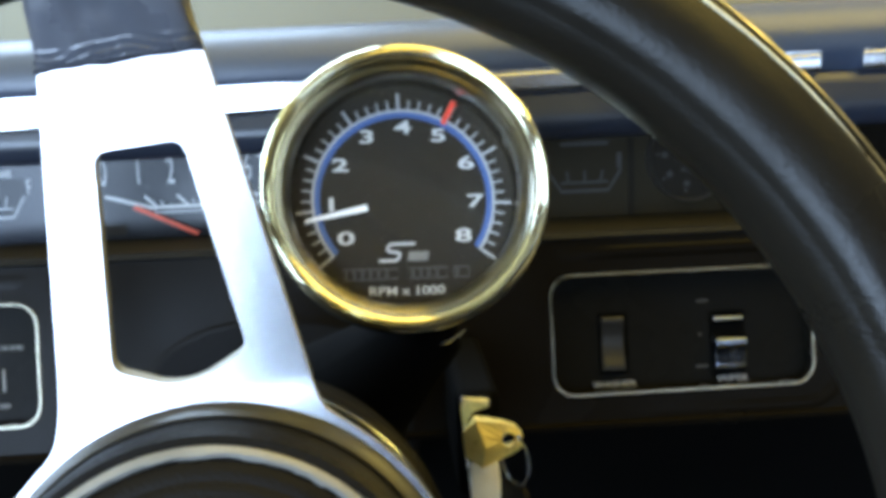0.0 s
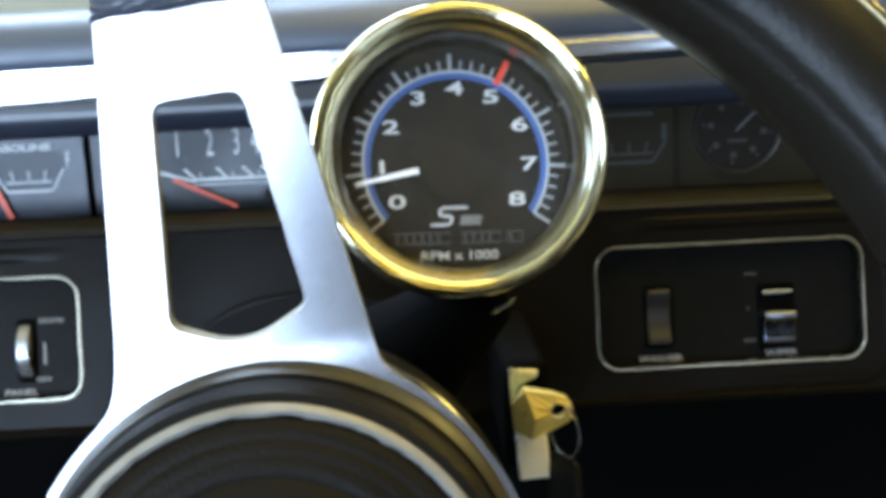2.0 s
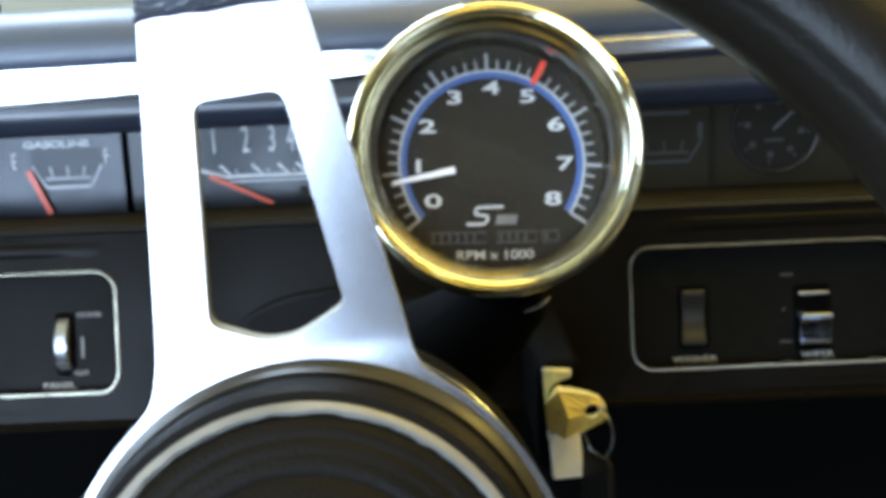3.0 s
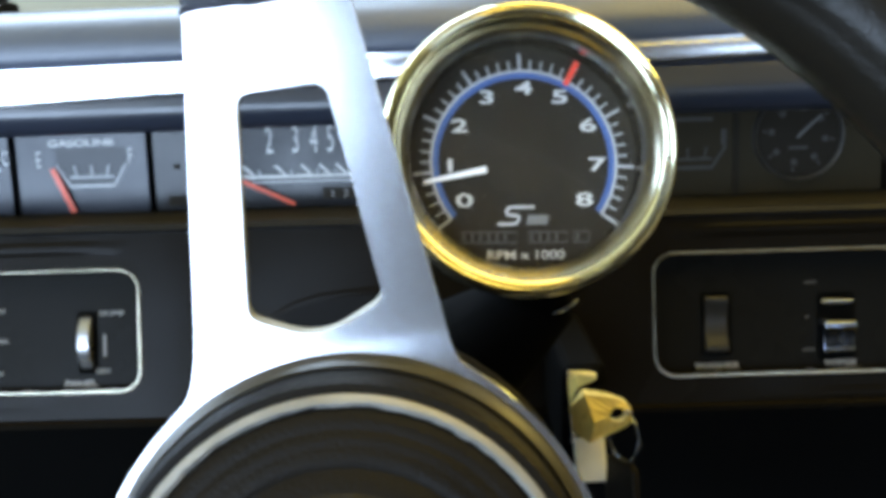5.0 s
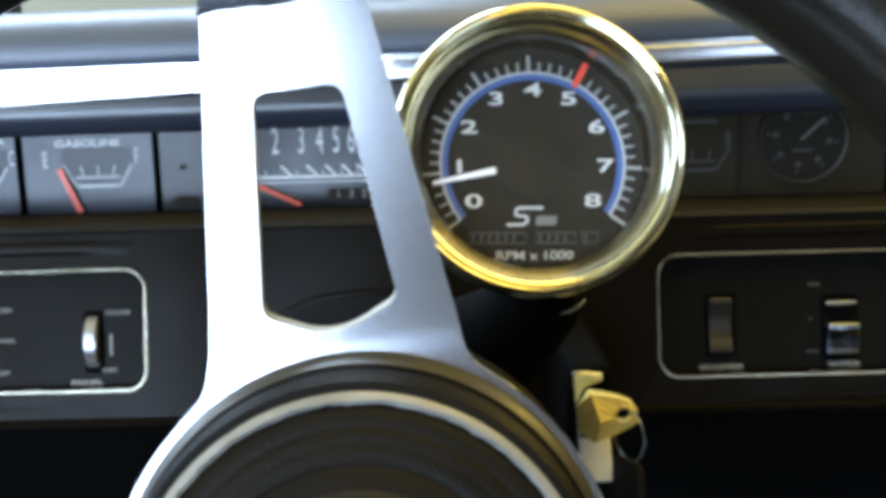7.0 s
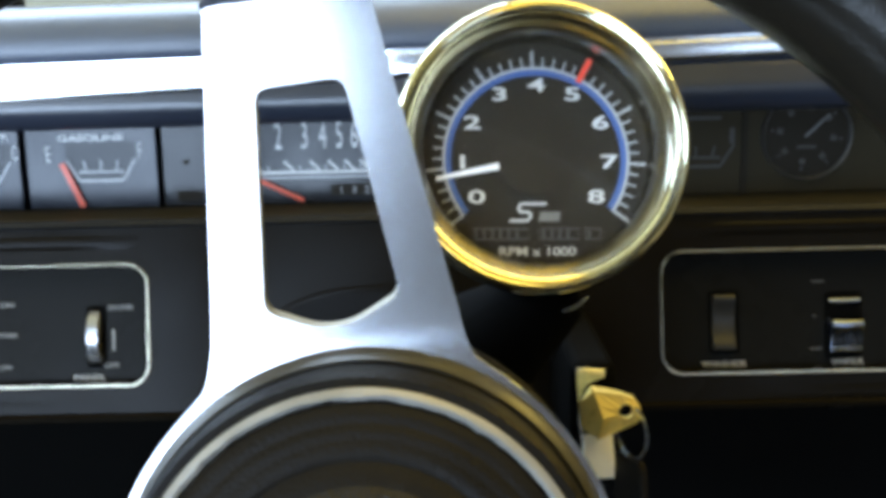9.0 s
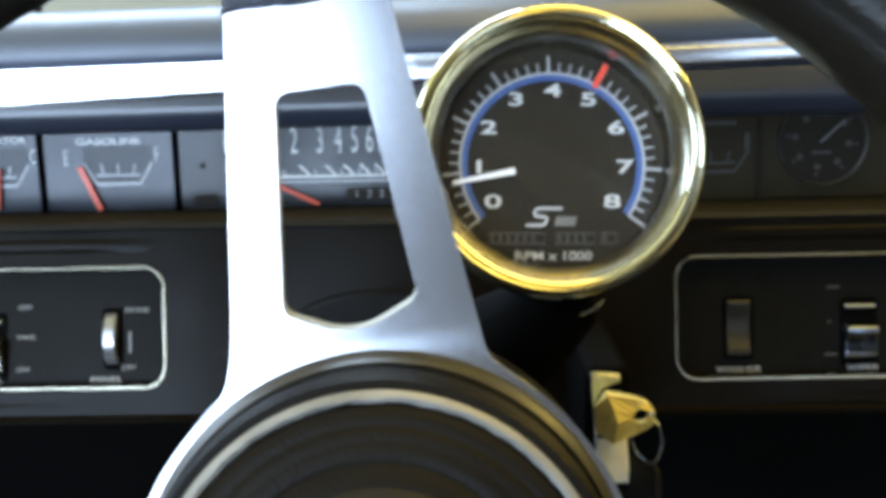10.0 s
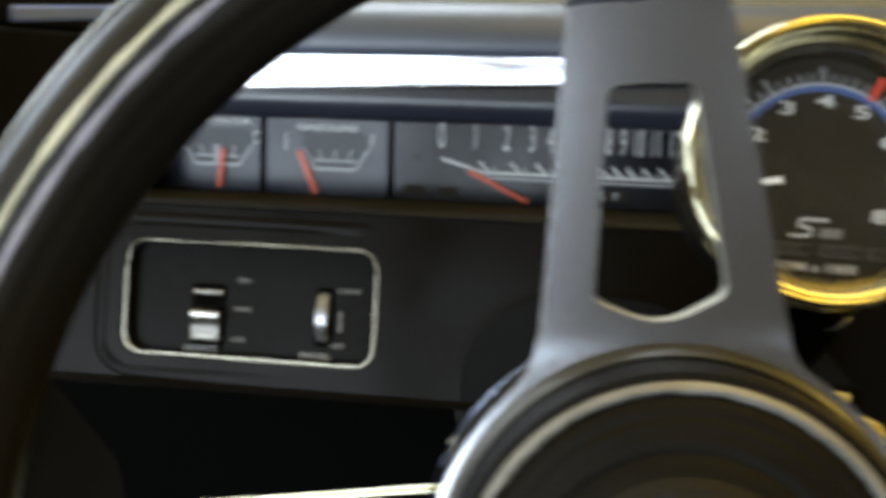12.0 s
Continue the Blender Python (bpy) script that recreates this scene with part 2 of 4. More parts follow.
def holed(x0, x1, y0, y1, outline, cx, cy, z=0.0):
    """A flat face with one opening of the given outline about (cx, cy)."""
    bm = bmesh.new()
    inner, outer = [], []
    for px, py in outline:
        inner.append(bm.verts.new((cx + px, cy + py, z)))
        s = min(((x1 - cx) if px > 0 else (cx - x0)) / max(abs(px), 1e-9), ((y1 - cy) if py > 0 else (cy - y0)) / max(abs(py), 1e-9))
        outer.append(bm.verts.new((cx + px * s, cy + py * s, z)))
    k = len(inner)
    turn = lambda v: math.atan2(v[1] - cy, v[0] - cx)
    corners = [(x1, y1), (x0, y1), (x0, y0), (x1, y0)]
    for i in range(k):
        j = (i + 1) % k
        a, b = turn(outer[i].co), turn(outer[j].co)
        span = (b - a) % (2 * math.pi)
        between = sorted((((turn(c) - a) % (2 * math.pi)), c) for c in corners)
        mid = [bm.verts.new((c[0], c[1], z)) for g, c in between if 1e-5 < g < span - 1e-5]
        bm.faces.new((inner[i], outer[i], *mid, outer[j], inner[j]))
    return bm


def tube(points, radius, n=12, ends=None):
    """A round bar through the given points; ends: radii at the points."""
    bm = bmesh.new()
    pts = [Vector(p) for p in points]
    rings = []
    for i, p in enumerate(pts):
        d = (pts[min(i + 1, len(pts) - 1)] - pts[max(i - 1, 0)]).normalized()
        side = d.cross(Vector((0, 0, 1)) if abs(d.z) < 0.9 else Vector((1, 0, 0))).normalized()
        up = side.cross(d)
        r = ends[i] if ends else radius
        rings.append([bm.verts.new(p + (side * math.cos(2 * math.pi * k / n) + up * math.sin(2 * math.pi * k / n)) * r) for k in range(n)])
    for a, b in zip(rings, rings[1:]):
        for k in range(n):
            bm.faces.new((a[k], a[(k + 1) % n], b[(k + 1) % n], b[k]))
    bm.faces.new(rings[0][::-1])
    bm.faces.new(rings[-1])
    return bm


def lettering(name, words, size, mat, parent, at, label="", wide=1.0, bold=0.0, depth=0.0002, slant=0.0, turn=0.0):
    """Words in the built-in font as one flat raised mesh, centred at a place in the parent's x-y plane."""
    cu = bpy.data.curves.new(name, "FONT")
    cu.body, cu.size, cu.align_x, cu.align_y, cu.extrude, cu.offset, cu.shear = words, size, "CENTER", "CENTER", depth, bold, slant
    tmp = new(name, cu)
    bpy.context.view_layer.update()
    data = bpy.data.meshes.new_from_object(tmp.evaluated_get(bpy.context.evaluated_depsgraph_get()))
    bpy.data.objects.remove(tmp)
    bpy.data.curves.remove(cu)
    data.name = name
    data.materials.clear()
    data.materials.append(mat)
    # centre on the ink itself
    xs, ys = [v.co.x for v in data.vertices], [v.co.y for v in data.vertices]
    mx, my = (min(xs) + max(xs)) / 2, (min(ys) + max(ys)) / 2
    for v in data.vertices:
        v.co.x, v.co.y = (v.co.x - mx) * wide, v.co.y - my
    ob = new(name, data)
    ob.parent = parent
    ob.matrix_basis = Matrix.Translation(at) @ pose(0, 0, 0, 0, 0, turn)
    return tagged(ob, label)


def stroke(name, p, q, width, mat, parent, z=0.0, label="", width2=None):
    """A flat painted bar from p to q."""
    a, b = Vector(p), Vector(q)
    n = Vector((-(b - a).y, (b - a).x)).normalized()
    w2 = width if width2 is None else width2
    o = [a + n * width / 2, a - n * width / 2, b - n * w2 / 2, b + n * w2 / 2]
    return part(name, slab([tuple(v) for v in o], 0.0003, z), mat, parent, label, smooth=False)


def ribbon(name, pts, width, mat, parent, z=0.0, label="", m=None):
    """A flat painted line of even width through the given points."""
    p = [Vector(q) for q in pts]
    left, right = [], []
    for i, q in enumerate(p):
        d = (p[min(i + 1, len(p) - 1)] - p[max(i - 1, 0)]).normalized()
        n = Vector((-d.y, d.x)) * width / 2
        left.append(q + n)
        right.append(q - n)
    bm = bmesh.new()
    rows = [[bm.verts.new((a.x, a.y, z)), bm.verts.new((b.x, b.y, z)), bm.verts.new((b.x, b.y, z - 0.0003)), bm.verts.new((a.x, a.y, z - 0.0003))] for a, b in zip(left, right)]
    for u, v in zip(rows, rows[1:]):
        for j in range(4):
            bm.faces.new((u[j], u[(j + 1) % 4], v[(j + 1) % 4], v[j]))
    bm.faces.new(rows[0])
    bm.faces.new(rows[-1][::-1])
    return part(name, bm, mat, parent, label, m=m, smooth=False)


# ---- the garage round the car ----
def wall(name, x0, x1, y0, y1, z0, z1, mat, label):
    bm = bmesh.new()
    bmesh.ops.create_cube(bm, size=1, matrix=Matrix.Translation(((x0 + x1) / 2, (y0 + y1) / 2, (z0 + z1) / 2)) @ Matrix.Diagonal((x1 - x0, y1 - y0, z1 - z0, 1)))
    return tagged(part(name, bm, mat, None, label, smooth=False), kind="structure", category="wall")


# only the wall ahead shows; the rest is added to close the room
tagged(wall("floor", -2.6, 2.6, -2.2, 3.4, -0.1, 0.0, CONCRETE, "grey concrete garage floor"), category="floor")
tagged(wall("ceiling", -2.6, 2.6, -2.2, 3.4, 2.6, 2.7, CEIL, "unseen ceiling coloured amber for the gold reflections"), category="ceiling")
wall("wall_north", -2.6, 2.6, 3.2, 3.4, 0.0, 2.6, PLASTER, "tan plaster wall ahead of the car")
wall("wall_east", 2.4, 2.6, -2.0, 3.2, 0.0, 2.6, PLASTER, "tan plaster wall beside the car")


def open_wall(name, label, m, pieces):
    """A wall of butted slabs, each with one opening."""
    t = thing(name, label, "wall", m, kind="structure")
    for x0, x1, y0, y1, (cx, cy, w, h) in pieces:
        bm = holed(x0, x1, y0, y1, rounded(w, h, 0.01, 1), cx, cy)
        ext = bmesh.ops.extrude_face_region(bm, geom=bm.faces[:])
        bmesh.ops.translate(bm, verts=[v for v in ext["geom"] if isinstance(v, bmesh.types.BMVert)], vec=(0, 0, -0.18))
        part("wall_slab", bm, BACKWALL if "south" in name else PLASTER, t, smooth=False)
    return t


# local x runs along the wall, y up, z into the room
# unseen walls with openings cut where the cool lamps stand
open_wall("wall_south", "unseen brown-grey plaster wall with openings for the lamps", pose(0, -2.0, 0, 90, 0, 180), [(-2.4, -0.12, 0.0, 2.6, (-1.15, 0.90, 0.84, 0.30)), (-0.12, 2.4, 0.0, 1.30, (1.09, 0.60, 2.30, 1.08)), (-0.12, 2.4, 1.30, 2.6, (1.70, 1.92, 1.14, 0.94))])
open_wall("wall_west", "unseen tan plaster wall with an opening for a lamp", pose(-2.4, 0, 0, 90, 0, 90), [(-2.0, 3.2, 0.0, 2.6, (1.40, 1.65, 2.54, 1.64))])

# unseen black slab under the driver's knees, added to stop light bouncing from below
tagged(wall("bounce_blocker", -0.80, 1.00, -1.00, 0.64, 0.20, 0.24, UNDER, "unseen black slab that stops light bouncing from below"), category="floor")

# inside of the body beside the dashboard
side = thing("cowl_side", "dark brown body side with a blue-lit sill beside the dashboard", "car body")
part("panel", box(0.05, 1.10, 0.60, (-0.645, 1.02, 0.5705)), TRIMBROWN, side, bevel=0.006)
part("sill", box(0.05, 0.60, 0.016, (-0.645, 0.30, 0.0)), SILL, side, "sill with the cool light in its colour", m=pose(0, 0.972, 0.882, 3.6, 0, 0), bevel=0.004)
part("upper_panel", box(0.044, 1.10, 0.075, (-0.648, 1.02, 0.908)), TRIMBROWN, side, "dark brown upper panel", bevel=0.006)

# ---- dashboard ----
dash = thing("dashboard", "black vintage car dashboard with padded top and bright trim", "dashboard")
X0, X1 = -0.346, 0.92
roll = [(0.556, 0.8515), (0.5545, 0.857), (0.556, 0.864), (0.5605, 0.871), (0.568, 0.8765), (0.578, 0.8795), (0.60, 0.8805), (0.72, 0.879), (0.95, 0.872), (0.95, 0.83), (0.60, 0.83), (0.570, 0.838)]
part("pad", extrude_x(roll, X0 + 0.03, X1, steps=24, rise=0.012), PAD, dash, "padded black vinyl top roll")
trim = [(0.566, 0.8515), (0.5560, 0.8515), (0.5554, 0.8512), (0.5554, 0.8496), (0.5562, 0.8488), (0.5562, 0.8481), (0.5548, 0.8477), (0.5546, 0.8473), (0.5545, 0.8440), (0.5544, 0.8400), (0.5545, 0.8365), (0.5549, 0.8350), (0.5562, 0.8330), (0.5605, 0.8325), (0.566, 0.8325)]


def trim_run(x0, x1):
    """The bright strip: deeper at the driver's end, rising a little along the dashboard."""
    bm = bmesh.new()
    rows = []
    for k in range(25):
        x = x0 + (x1 - x0) * k / 24
        f = max(-0.30, min(0.30, x))
        deep = 0.0138 - 0.018 * f + 0.045 * f * f
        mid = 0.8452 + 0.029 * f - 0.012 * f * f
        rows.append([bm.verts.new((x, y, mid + (z - 0.842) / 0.019 * deep)) for y, z in trim])
    n = len(trim)
    for p, q in zip(rows, rows[1:]):
        for j in range(n):
            bm.faces.new((p[j], q[j], q[(j + 1) % n], p[(j + 1) % n]))
    bm.faces.new(rows[0][::-1])
    bm.faces.new(rows[-1])
    return bm


part("trim_strip", trim_run(X0 + 0.03, 0.2215), STRIP, dash, "polished bright metal trim strip", sharp=14)
part("trim_strip", trim_run(0.2437, X1), STRIP, dash, "polished bright metal trim strip", sharp=14)
brow = [(0.566, 0.8450), (0.5600, 0.8440), (0.5580, 0.8415), (0.5568, 0.8375), (0.5556, 0.8335), (0.5544, 0.8300), (0.5540, 0.8275), (0.5546, 0.8245), (0.5575, 0.8195), (0.5615, 0.8166), (0.570, 0.8160), (0.598, 0.8160), (0.598, 0.845)]
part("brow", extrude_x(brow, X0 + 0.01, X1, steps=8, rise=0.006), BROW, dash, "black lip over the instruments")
part("instrument_backing", box(X1 - X0, 0.07, 0.006, ((X0 + X1) / 2, 0.795, 0)), PAINT, dash, m=pose(0, 0.5965, 0, 90), smooth=False)
part("ledge", extrude_x([(0.594, 0.7712), (0.5425, 0.7700), (0.5425, 0.7640), (0.594, 0.7640)], X0, X1), LEDGE, dash, "dull olive ledge below the instruments")
part("recess_end", extrude_x([(0.594, 0.7705), (0.548, 0.7705), (0.556, 0.8185), (0.594, 0.8185)], X0, -0.3125), PAINT, dash, "dull brown end of the instrument recess")
# sloping lower face: local x right, y up the slope, z towards the driver
FACE = pose(0, 0.525, 0.697, 80, 0, 0)
face = part("lower_face", holed(X0, -0.09, -0.018, 0.0735, rounded(0.1345, 0.0605, 0.011), -0.2382, 0.0255), PAINT, dash, "satin black lower panel", m=FACE, smooth=False)
part("lower_face", slab([(-0.09, -0.018), (0.04, -0.018), (0.04, 0.0735), (-0.09, 0.0735)], 0.0006), PAINT, dash, m=FACE, smooth=False)
part("lower_face", holed(0.04, X1, -0.018, 0.0735, rounded(0.1325, 0.0605, 0.011), 0.1436, 0.0255), PAINT, dash, m=FACE, smooth=False)
hole = []
for k in range(72):
    c, e = math.cos(2 * math.pi * k / 72), math.sin(2 * math.pi * k / 72)
    q = (abs(c) ** 2.4 + abs(e) ** 2.4) ** (-1 / 2.4)
    hole.append((0.067 * c * q, 0.050 * e * q))
part("column_cover", slab(hole, 0.006, 0.0003), COVER, dash, "dull black cover round the steering column", m=FACE @ pose(-0.0590, -0.0105, 0))
part("column_lip", loop_sweep(hole, [(-0.0005, -0.002), (-0.0005, 0.0003), (0.0008, 0.0005), (0.0030, 0.0002), (0.0030, -0.002)]), PAINT, dash, "rolled lip round the column cover", m=FACE @ pose(-0.0590, -0.0105, 0))
lip = [(0.5375, 0.7688), (0.5365, 0.7700), (0.5378, 0.7722), (0.5405, 0.7728), (0.5445, 0.7716), (0.5445, 0.7690)]
part("upper_lip", extrude_x(lip, X0, X1), VINYL, dash, "rounded upper edge")
low = [(0.5215, 0.6800), (0.5190, 0.6790), (0.5192, 0.6765), (0.5225, 0.6750), (0.5300, 0.6755), (0.5300, 0.6790)]
part("lower_lip", extrude_x(low, X0, X1), PAINT, dash, "rounded lower edge")
# near-black sheets stand for the shaded space below the dashboard
part("underside", extrude_x([(0.524, 0.6755), (0.60, 0.60), (0.66, 0.42), (0.67, 0.42), (0.61, 0.602), (0.54, 0.6755)], X0, X1), UNDER, dash, "near-black sheet for the shade below the dashboard")
part("knee_shade_sheet", extrude_x([(0.66, 0.43), (0.80, 0.10), (0.82, 0.10), (0.67, 0.43)], X0, X1), UNDER, dash)


# ---- switch panels ----
def rocker(parent, plate, x, y, name, label, mat):
    """A thumb lever: a curved block with a finger ridge across it."""
    w = 0.0155
    prof = [(0.0138, -0.009), (0.0137, -0.0022), (0.0133, -0.0012), (0.0120, -0.0012), (0.0114, -0.0022), (0.0104, -0.0078), (0.0050, -0.0078), (0.0036, -0.0010), (0.0030, 0.0022), (0.0024, 0.0029), (-0.0002, 0.0030), (-0.0014, 0.0022), (-0.0022, 0.0014), (-0.0060, 0.0007), (-0.0100, -0.0003), (-0.0108, 0.0001), (-0.0120, -0.0002), (-0.0126, -0.0012), (-0.0128, -0.009)]
    bm = bmesh.new()
    rows = [[bm.verts.new((sx * w / 2, py, pz)) for py, pz in prof] for sx in (-1, 1)]
    k = len(prof)
    for j in range(k):
        jj = (j + 1) % k
        bm.faces.new((rows[0][j], rows[1][j], rows[1][jj], rows[0][jj]))
    bm.faces.new(rows[0][::-1])
    bm.faces.new(rows[1])
    # near-black plate also fills the lever's hollow, painting its shade
    slot = part("lever_slot", slab(rounded(0.0185, 0.034, 0.002, 3), 0.001, -0.0072), UNDER, plate, m=pose(x, y, 0))
    lev = part(name, bm, mat, parent, label, m=pose(x, y, -0.0026), bevel=0.0006)
    return lev


def thumbwheel(parent, plate, x, y, name, label, w, h, mat):
    bm = lathe([(0.0, -w / 2), (h * 0.62 - 0.0006, -w / 2), (h * 0.62, -w / 2 + 0.0006), (h * 0.62, w / 2 - 0.0006), (h * 0.62 - 0.0006, w / 2), (0.0, w / 2)], 40)
    part("wheel_slot", slab(rounded(w + 0.004, h + 0.004, 0.002, 3), 0.001, -0.0072), UNDER, plate, m=pose(x + 0.0008, y, 0))
    return part(name, bm, mat, parent, label, m=pose(x, y, -0.0100 - h * 0.30, 0, 90, 0))


def paddle(parent, plate, x, y, name, label, w, h, mat):
    """A narrow button with a hollowed face."""
    prof = [(h / 2, -0.009), (h / 2, -0.0016), (h / 2 - 0.0008, -0.0008)] + [(h / 2 - 0.0018 - (h - 0.0036) * k / 10, -0.0008 - 0.0030 * math.sin(math.pi * k / 10)) for k in range(11)] + [(-h / 2 + 0.0008, -0.0008), (-h / 2, -0.0016), (-h / 2, -0.009)]
    bm = bmesh.new()
    rows = [[bm.verts.new((sx * w / 2, py, pz)) for py, pz in prof] for sx in (-1, 1)]
    k = len(prof)
    for j in range(k):
        bm.faces.new((rows[0][j], rows[1][j], rows[1][(j + 1) % k], rows[0][(j + 1) % k]))
    bm.faces.new(rows[0][::-1])
    bm.faces.new(rows[1])
    part("button_slot", slab(rounded(w + 0.004, h + 0.004, 0.002, 3), 0.001, -0.0072), UNDER, plate, m=pose(x + 0.0006, y, 0))
    return part(name, bm, mat, parent, label, m=pose(x, y, -0.0020), bevel=0.0005)


def switch_panel(cx, name, label, w, side):
    t = thing(name, label, "switch panel", FACE @ pose(cx, 0.0255, 0), group="switch panels")
    out = rounded(w, 0.0585, 0.010)
    part("bezel", loop_sweep(out, [(0.0005, -0.001), (0.0005, 0.0005), (0.0002, 0.0009), (-0.0001, 0.0009), (-0.0004, 0.0005), (-0.0004, -0.001)]), FRAME, t, "thin chrome frame")
    # a soft ridge over the frame and down its outer side that dies away underneath
    ridge, r, top, foot = [], 0.018, 0.0405, -0.0400
    inner, outer = w / 2 - 0.004, w / 2 + 0.014
    ridge += [(inner - 0.006 * k, top, min(1.0, k / 5)) for k in range(int((inner + outer - r) / 0.006))]
    ridge += [(-outer + r - r * math.sin(radians(9 * k)), top - r + r * math.cos(radians(9 * k)), 1 - 0.02 * k) for k in range(11)]
    ridge += [(-outer + r - r * math.cos(radians(9 * k)), foot + r - r * math.sin(radians(9 * k)), 0.8 - 0.02 * k) for k in range(11)]
    ridge += [(-outer + r + 0.006 * k, foot, 0.6 - 0.04 * k) for k in range(1, 16)]
    ridge = [(x * side, y, h) for x, y, h in ridge]
    bm = bmesh.new()
    rows = []
    for i, (x, y, h) in enumerate(ridge):
        d = (Vector(ridge[min(i + 1, len(ridge) - 1)][:2]) - Vector(ridge[max(i - 1, 0)][:2])).normalized()
        off = Vector((d.y, -d.x)) * side
        rows.append([bm.verts.new((x + off.x * o, y + off.y * o, z * h)) for o, z in ((0.0032, 0.0), (0.0018, 0.0007), (0.0, 0.0010), (-0.0018, 0.0007), (-0.0036, 0.0))])
    for p, q in zip(rows, rows[1:]):
        for j in range(4):
            bm.faces.new((p[j], q[j], q[j + 1], p[j + 1]))
    part("moulding", bm, PAINT, t, "soft moulded ridge over the frame")
    part("tray_wall", loop_sweep(out, [(-0.0012, -0.0005), (0.0004, -0.0005), (0.0004, -0.0085), (-0.0012, -0.0085)]), TRAY, t)
    return t, part("tray", slab(out, 0.001, -0.0075), TRAY, t, "gloss black recessed plate")


sp1, tray1 = switch_panel(-0.2382, "light_switch_panel", "black switch panel in a thin chrome frame with light switches", 0.1325, 1)
rocker(sp1, tray1, -0.0238, -0.009, "light_lever", "satin silver rocker lever", LEVER)
thumbwheel(sp1, tray1, 0.0378, -0.0060, "dimmer_wheel", "narrow silver thumbwheel", 0.0060, 0.027, WHEEL)
for words, px, py, s in (("PANEL", 0.0348, -0.0262, 0.0042), ("LIGHTS", -0.0270, -0.0260, 0.0042), ("ON", -0.0055, 0.0105, 0.0033), ("PARK", -0.0050, -0.0045, 0.0030), ("OFF", -0.0070, -0.0205, 0.0030), ("DOME", 0.0508, 0.0082, 0.0033), ("OFF", 0.0458, -0.0203, 0.0033)):
    lettering("lettering", words, s, GREYP if s > 0.004 else MARK, tray1, (px, py, -0.0072), wide=1.3, bold=0.0)
stroke("dimmer_mark", (0.0468, -0.0130), (0.0468, -0.0025), 0.0010, MARK, tray1, -0.0072)
sp2, tray2 = switch_panel(0.1436, "wiper_switch_panel", "black chrome-framed switch panel with washer and wiper levers", 0.1305, -1)
rocker(sp2, tray2, 0.0245, -0.0085, "wiper_lever", "chrome rocker lever with cool reflections in its colour", DARKLEV)
paddle(sp2, tray2, -0.0345, -0.0055, "washer_button", "smoked grey hollowed washer button", 0.0112, 0.027, DULL)
for words, px, py, s in (("WASHER", -0.0340, -0.0262, 0.0042), ("WIPER", 0.0262, -0.0262, 0.0042)):
    lettering("lettering", words, s, GREYP, tray2, (px, py, -0.0072), wide=1.3, bold=0.0)
for px, py, w in ((0.0125, 0.0135, 0.006), (0.0105, -0.0035, 0.0016), (0.0110, -0.0195, 0.006)):
    stroke("printed_bar", (px - w / 2, py), (px + w / 2, py), 0.0013, DIMP, tray2, -0.0072)

# ---- gauges in the long recess: local x right, y up, z out ----
GY = 0.592


def gauge(name, label, x0, x1, mat=GAUGE):
    t = thing(name, label, "gauge", pose((x0 + x1) / 2, GY, 0.794, 90), group="dashboard gauges")
    front = part("face", slab([(-(x1 - x0) / 2 + 0.0012, -0.0222), ((x1 - x0) / 2 - 0.0012, -0.0222), ((x1 - x0) / 2 - 0.0012, 0.0232), (-(x1 - x0) / 2 + 0.0012, 0.0232)], 0.002, 0.0), mat, t, smooth=False)
    for sx in (-1, 1):
        part("divider", box(0.0030, 0.0460, 0.003, (sx * (x1 - x0) / 2, 0.0, 0.0)), DIAL if mat is HAZED else SPEEDO, t, smooth=False)
    return t, front


def scale_window(t, dx, w):
    """The darker field above a small gauge's scale."""
    part("scale_window", slab([(dx - w * 0.34, -0.0075), (dx + w * 0.34, -0.0075), (dx + w * 0.56, 0.0045), (dx + w * 0.56, 0.0125), (dx - w * 0.56, 0.0125), (dx - w * 0.56, 0.0045)], 0.0003, 0.0002), WINDOW, t, "darker field above the scale", smooth=False)


def bowl_scale(t, dx, w, drop, ink=None):
    """The tray-shaped white scale of a small gauge."""
    y = -0.0031 + drop
    stroke("scale_line", (dx - w * 0.36, y), (dx + w * 0.36, y), 0.0014, ink or GREYP, t, 0.0005)
    stroke("scale_line", (dx - w * 0.35, y - 0.0046), (dx + w * 0.35, y - 0.0046), 0.0018, ink or GREYP, t, 0.0005)
    for s in (-1, 1):
        stroke("scale_arm", (dx + s * w * 0.35, y - 0.0050), (dx + s * w * 0.56, y + 0.0066), 0.0014, ink or GREYP, t, 0.0005)
    for k in (-0.24, 0.0, 0.24):
        stroke("scale_tick", (dx + w * k, y), (dx + w * k * 1.15, y + 0.0062), 0.0010, ink or GREYP, t, 0.0005)


alt, alt_face = gauge("alternator_gauge", "grey dashboard alternator gauge with a red needle", -0.3065, -0.2510)
scale_window(alt_face, 0.001, 0.0360)
bowl_scale(alt_face, 0.001, 0.0360, 0.0)
lettering("lettering", "ALTERNATOR", 0.0046, WHITE, alt_face, (0.001, 0.0168, 0.0003), wide=1.35, bold=0.00012)
lettering("lettering", "D", 0.0110, WHITE, alt_face, (-0.0235, 0.008, 0.0002), wide=0.45)
lettering("lettering", "C", 0.0110, WHITE, alt_face, (0.0235, 0.008, 0.0002), wide=0.45)
stroke("scale_block", (0.0005, -0.006), (0.0005, 0.003), 0.0028, GREYP, alt_face, 0.0006)
stroke("needle", (0.0052, 0.0015), (0.0030, -0.0205), 0.0028, ORANGE, alt, 0.0030, "orange-red needle")
